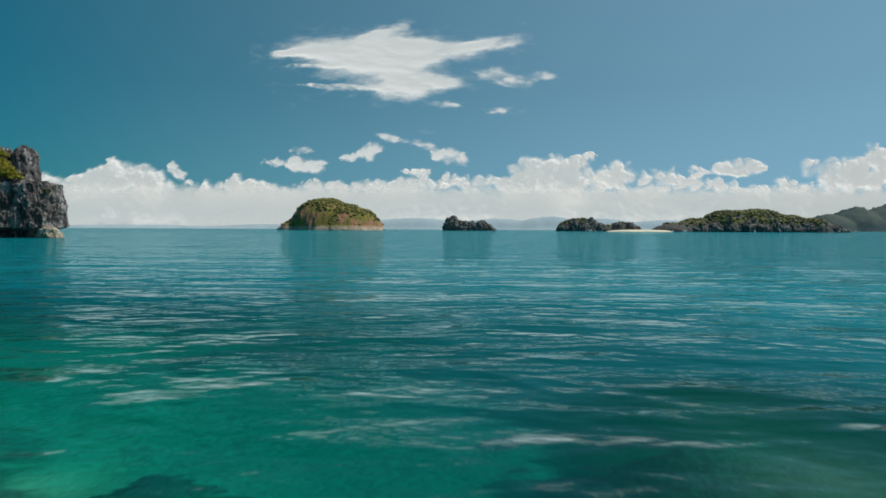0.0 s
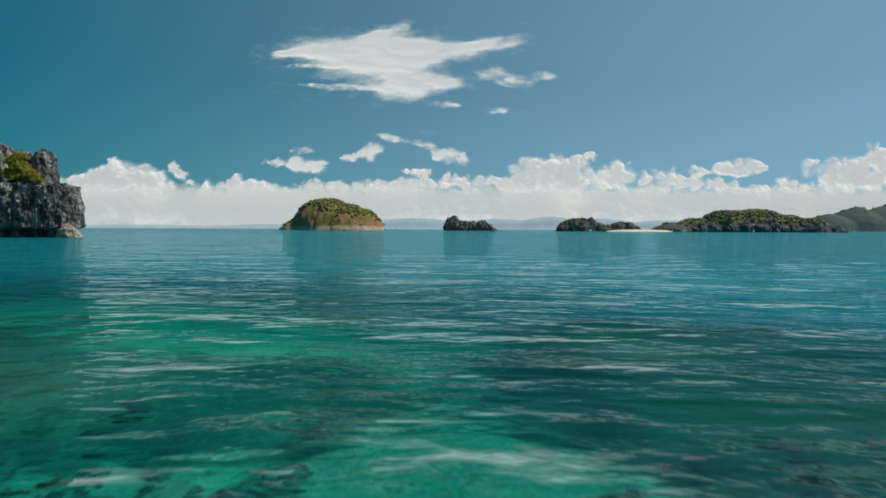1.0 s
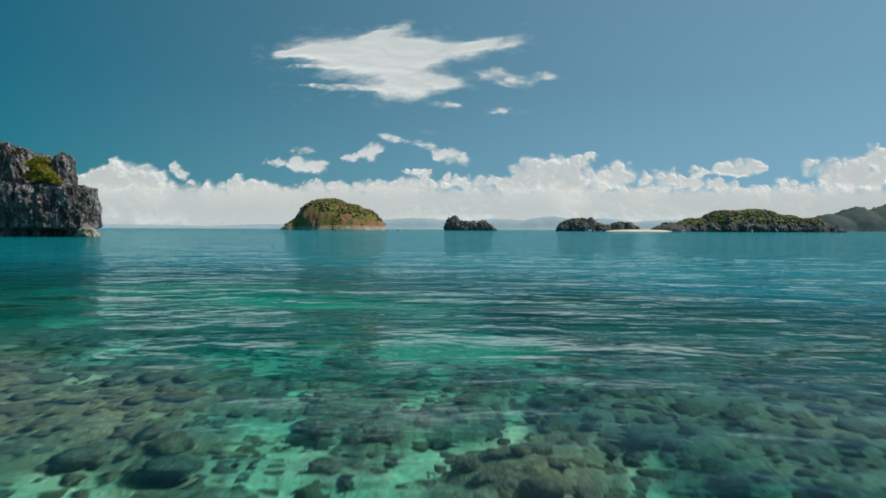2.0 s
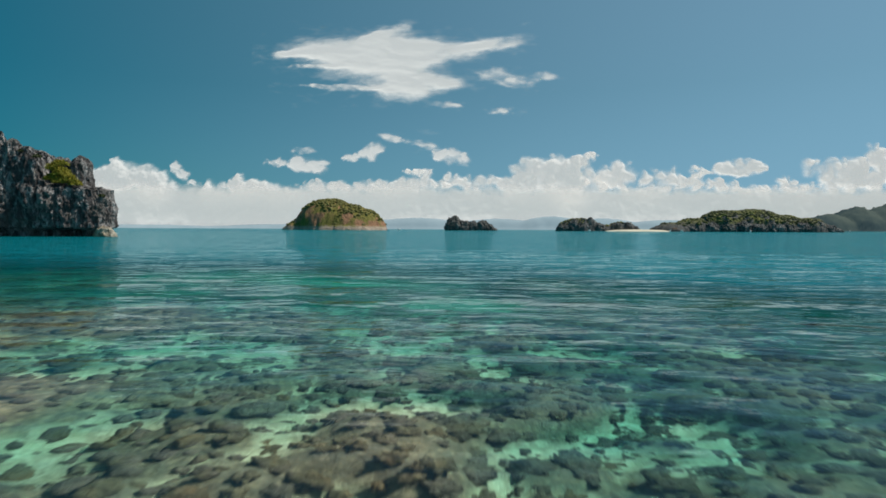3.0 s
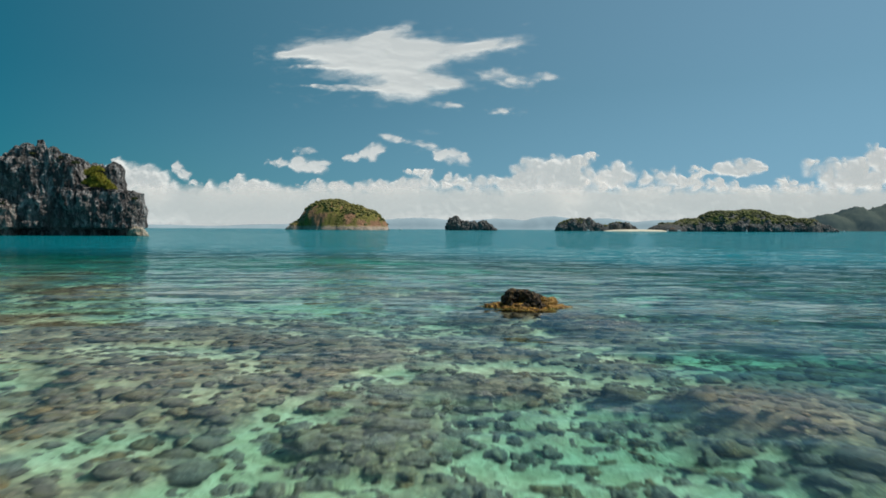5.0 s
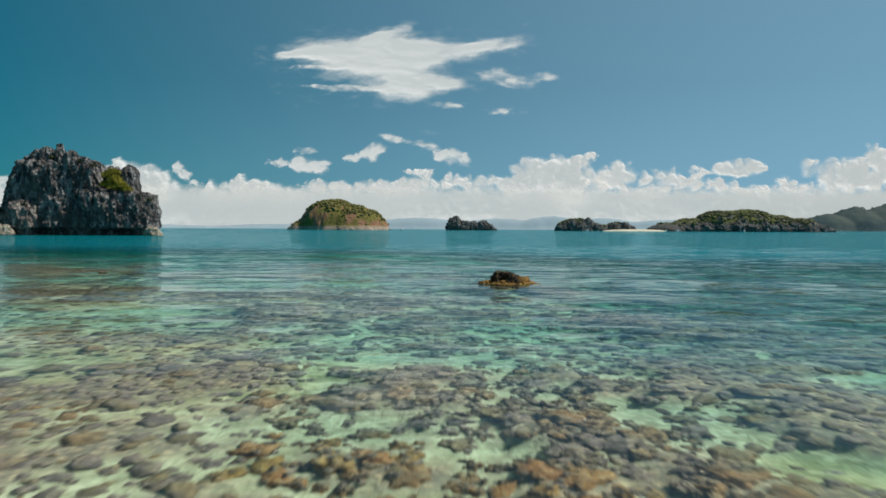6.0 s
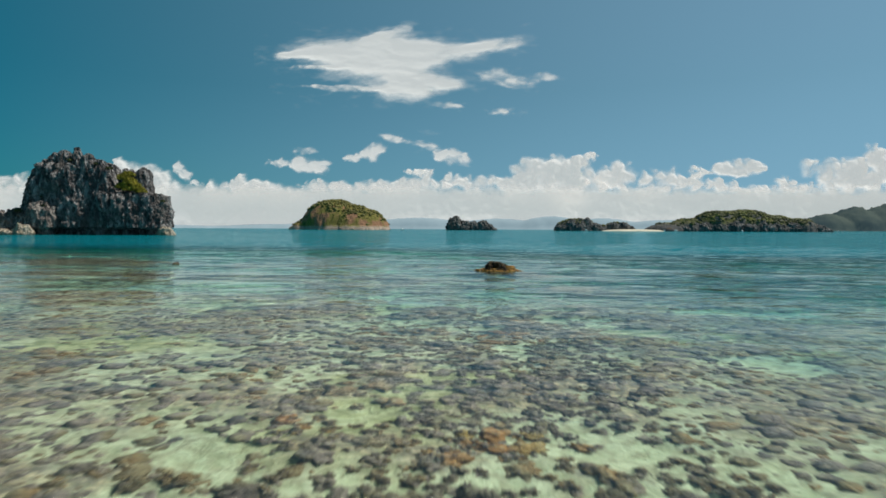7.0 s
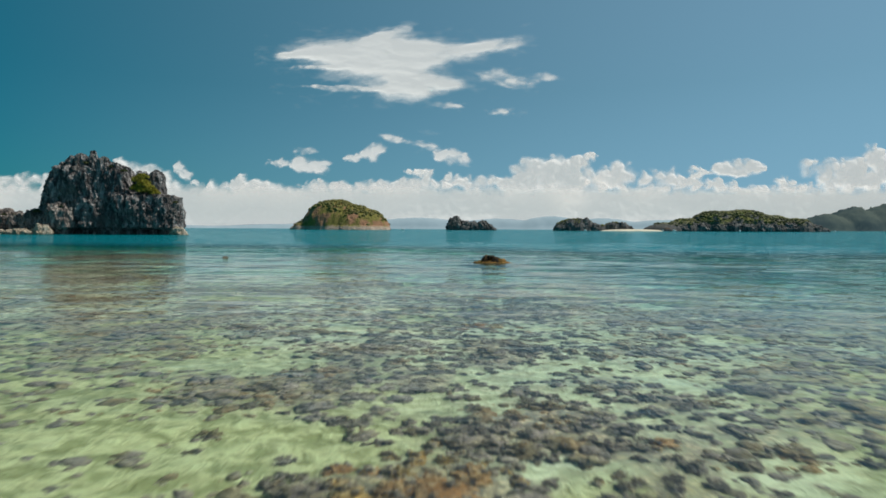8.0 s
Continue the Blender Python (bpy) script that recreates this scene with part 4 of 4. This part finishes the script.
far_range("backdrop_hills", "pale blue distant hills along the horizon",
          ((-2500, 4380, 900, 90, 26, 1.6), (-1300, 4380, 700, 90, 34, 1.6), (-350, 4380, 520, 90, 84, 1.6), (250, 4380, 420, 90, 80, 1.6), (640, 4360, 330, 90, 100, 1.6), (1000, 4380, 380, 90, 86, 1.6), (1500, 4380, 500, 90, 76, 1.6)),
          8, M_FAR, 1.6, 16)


# ---------------------------------------------------------------- clouds
SHEET = 4600.0


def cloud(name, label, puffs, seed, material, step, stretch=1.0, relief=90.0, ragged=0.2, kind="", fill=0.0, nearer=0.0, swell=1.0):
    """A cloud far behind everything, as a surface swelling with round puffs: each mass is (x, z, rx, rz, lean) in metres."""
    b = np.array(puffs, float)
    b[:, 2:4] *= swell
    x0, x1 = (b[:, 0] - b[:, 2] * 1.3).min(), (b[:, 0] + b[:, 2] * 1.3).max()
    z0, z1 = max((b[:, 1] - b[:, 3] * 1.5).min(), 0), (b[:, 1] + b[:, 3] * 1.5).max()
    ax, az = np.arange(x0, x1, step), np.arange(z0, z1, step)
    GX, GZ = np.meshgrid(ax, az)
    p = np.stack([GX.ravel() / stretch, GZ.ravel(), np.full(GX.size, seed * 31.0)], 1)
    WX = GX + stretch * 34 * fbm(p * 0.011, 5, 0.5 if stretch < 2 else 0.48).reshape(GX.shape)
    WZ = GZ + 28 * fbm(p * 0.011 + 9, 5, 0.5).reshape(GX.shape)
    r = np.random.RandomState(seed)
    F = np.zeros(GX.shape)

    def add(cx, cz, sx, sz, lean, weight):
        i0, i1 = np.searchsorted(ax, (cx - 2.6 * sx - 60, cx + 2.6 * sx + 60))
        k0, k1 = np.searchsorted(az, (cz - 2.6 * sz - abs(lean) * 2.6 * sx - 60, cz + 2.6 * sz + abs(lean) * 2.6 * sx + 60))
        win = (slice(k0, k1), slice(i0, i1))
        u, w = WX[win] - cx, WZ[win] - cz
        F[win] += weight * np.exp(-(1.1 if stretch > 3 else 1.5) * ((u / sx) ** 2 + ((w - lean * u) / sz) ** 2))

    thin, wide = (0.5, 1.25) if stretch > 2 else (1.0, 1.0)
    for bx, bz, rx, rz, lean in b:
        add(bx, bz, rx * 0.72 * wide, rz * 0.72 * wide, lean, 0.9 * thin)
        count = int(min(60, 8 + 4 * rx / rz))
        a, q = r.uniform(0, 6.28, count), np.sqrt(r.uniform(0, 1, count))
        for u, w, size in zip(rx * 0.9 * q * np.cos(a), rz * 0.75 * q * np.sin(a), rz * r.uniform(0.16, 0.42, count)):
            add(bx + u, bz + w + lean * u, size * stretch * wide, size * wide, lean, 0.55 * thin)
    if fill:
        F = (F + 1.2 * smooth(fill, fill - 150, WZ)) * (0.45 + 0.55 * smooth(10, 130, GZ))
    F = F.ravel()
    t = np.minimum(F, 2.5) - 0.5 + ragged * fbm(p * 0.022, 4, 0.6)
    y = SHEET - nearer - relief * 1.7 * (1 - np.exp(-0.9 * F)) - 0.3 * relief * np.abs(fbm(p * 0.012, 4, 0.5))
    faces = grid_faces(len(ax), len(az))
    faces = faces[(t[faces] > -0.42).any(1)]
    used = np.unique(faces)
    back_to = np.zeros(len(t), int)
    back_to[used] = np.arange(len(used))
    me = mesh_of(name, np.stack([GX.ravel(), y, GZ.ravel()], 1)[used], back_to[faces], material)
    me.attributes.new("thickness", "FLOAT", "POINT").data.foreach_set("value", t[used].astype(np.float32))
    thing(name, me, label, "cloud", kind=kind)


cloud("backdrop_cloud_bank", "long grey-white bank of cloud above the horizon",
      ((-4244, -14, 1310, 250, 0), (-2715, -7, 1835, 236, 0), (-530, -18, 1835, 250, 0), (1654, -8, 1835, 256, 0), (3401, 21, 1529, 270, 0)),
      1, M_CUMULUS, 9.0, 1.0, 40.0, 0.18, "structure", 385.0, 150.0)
cloud("backdrop_cumulus", "heaped white cumulus cloud rising from the bank",
      ((-3952, 256, 175, 109, 0), (-3676, 235, 196, 96, 0), (-3444, 350, 105, 65, 0), (-3193, 324, 96, 70, 0), (-2920, 303, 153, 87, 0), (-2647, 420, 148, 83, 0), (-2480, 365, 157, 87, 0), (-2310, 290, 122, 87, 0), (-2761, 340, 113, 79, 0),
       (-1928, 270, 113, 60, 0), (-1718, 352, 48, 46, 0), (-1660, 292, 113, 55, 0), (-1495, 300, 105, 58, 0), (-1327, 250, 113, 50, 0)),
      21, M_CUMULUS, 6.0, 1.0, 70.0, 0.18, "structure", 0.0, 60.0, 1.75)
cloud("backdrop_cumulus", "row of white cumulus heaps swelling higher at one end",
      ((-1149, 318, 105, 42, 0), (-964, 306, 96, 48, 0), (-708, 308, 140, 55, 0), (-524, 306, 96, 48, 0), (-349, 334, 140, 61, 0), (-336, 430, 80, 24, 0), (-70, 356, 65, 52, 0), (121, 340, 140, 57, 0), (475, 440, 79, 65, 0), (639, 462, 118, 74, 0),
       (777, 430, 113, 83, 0), (870, 520, 70, 34, 0), (954, 556, 36, 22, 0.2), (554, 325, 183, 96, 0), (834, 305, 175, 96, 0)),
      22, M_CUMULUS, 6.0, 1.0, 70.0, 0.18, "structure", 0.0, 60.0, 1.75)
cloud("backdrop_cumulus", "low white cumulus heaps along the bank",
      ((1153, 425, 118, 76, 0), (1043, 362, 87, 58, 0), (1326, 275, 113, 58, 0), (1495, 380, 110, 66, 0), (1686, 350, 113, 42, 0), (1714, 455, 34, 30, 0), (1885, 330, 90, 40, 0), (2046, 300, 113, 36, 0), (2223, 292, 96, 33, 0), (2364, 346, 50, 38, 0), (2474, 300, 131, 46, 0)),
      23, M_CUMULUS, 6.0, 1.0, 70.0, 0.18, "structure", 0.0, 60.0, 1.75)
cloud("backdrop_cumulus", "tall white cumulus heaps above the far ridge",
      ((2671, 450, 148, 66, 0), (2845, 492, 87, 46, 0), (2799, 348, 131, 60, 0), (2973, 366, 113, 72, 0), (3052, 510, 113, 54, 0), (3000, 590, 42, 46, 0), (3149, 450, 113, 92, 0), (3377, 418, 175, 100, 0), (3626, 335, 196, 92, 0)),
      24, M_CUMULUS, 6.0, 1.0, 70.0, 0.18, "structure", 0.0, 60.0, 1.75)
cloud("cloud", "small leaning plume of white cloud",
      ((-2196, 462, 44, 50, 0), (-2138, 410, 50, 44, 0), (-2076, 345, 70, 24, 0)), 25, M_SMALL, 5, 1.2, 7.0, 0.3, "", 0.0, 90.0, 1.3)
cloud("cloud", "broad wispy white cloud drawn out by the wind",
      ((-792, 1356, 655, 148, 0), (-355, 1336, 655, 131, 0.05), (-530, 1213, 524, 113, -0.05), (-1142, 1332, 349, 44, 0), (-508, 1073, 305, 104, -0.1), (-311, 1118, 340, 69, 0), (168, 1391, 305, 61, 0.2), (-980, 1090, 420, 22, -0.05), (-1316, 1340, 218, 30, 0), (-1150, 1240, 260, 14, 0), (-595, 1501, 218, 69, 0.3),), 2, M_WISP, 7, 3.2, 25.0, 0.5)
cloud("cloud", "ragged small white cloud",
      ((256, 1173, 209, 69, -0.1), (387, 1112, 157, 43, -0.1), (583, 1157, 139, 43, 0.05),), 3, M_WISP, 5, 2.4, 5.0, 0.5)
cloud("cloud", "thin torn shred of white cloud",
      ((-154, 957, 131, 43, -0.1),), 4, M_WISP, 5, 2.4, 5.0, 0.5)
cloud("cloud", "thin torn shred of white cloud",
      ((290, 906, 148, 30, 0),), 5, M_WISP, 5, 2.4, 5.0, 0.5)
cloud("cloud", "small white cumulus cloud",
      ((-1208, 492, 170, 86, 0), (-1140, 478, 100, 56, 0), (-1300, 512, 90, 44, 0), (-1447, 512, 150, 40, 0)), 6, M_SMALL, 5, 1.4, 7.0, 0.3)
cloud("cloud", "small white cumulus cloud",
      ((-705, 604, 104, 87, 0.2), (-836, 560, 122, 43, 0.3),), 7, M_SMALL, 5, 1.4, 7.0, 0.3)
cloud("cloud", "thin torn shred of white cloud",
      ((-595, 710, 69, 39, 0), (-399, 676, 196, 30, -0.1), (-246, 629, 109, 34, -0.2),), 8, M_WISP, 5, 2.4, 5.0, 0.5)
cloud("cloud", "small white cumulus cloud",
      ((-84, 545, 150, 78, -0.1), (-180, 585, 109, 52, 0),), 9, M_SMALL, 5, 1.4, 7.0, 0.3)
cloud("cloud", "small white cumulus cloud",
      ((2021, 470, 148, 82, 0), (1908, 456, 87, 58, 0), (2148, 460, 70, 54, 0), (1757, 425, 96, 32, 0.1)), 10, M_CUMULUS, 5, 1.2, 40.0, 0.2, "", 0.0, 90.0, 1.3)
cloud("cloud", "small white cumulus cloud",
      ((-333, 436, 113, 43, 0),), 11, M_SMALL, 5, 1.4, 7.0, 0.3)
cloud("cloud", "thin torn shred of white cloud",
      ((-1264, 602, 113, 30, 0),), 12, M_WISP, 5, 2.4, 5.0, 0.5)
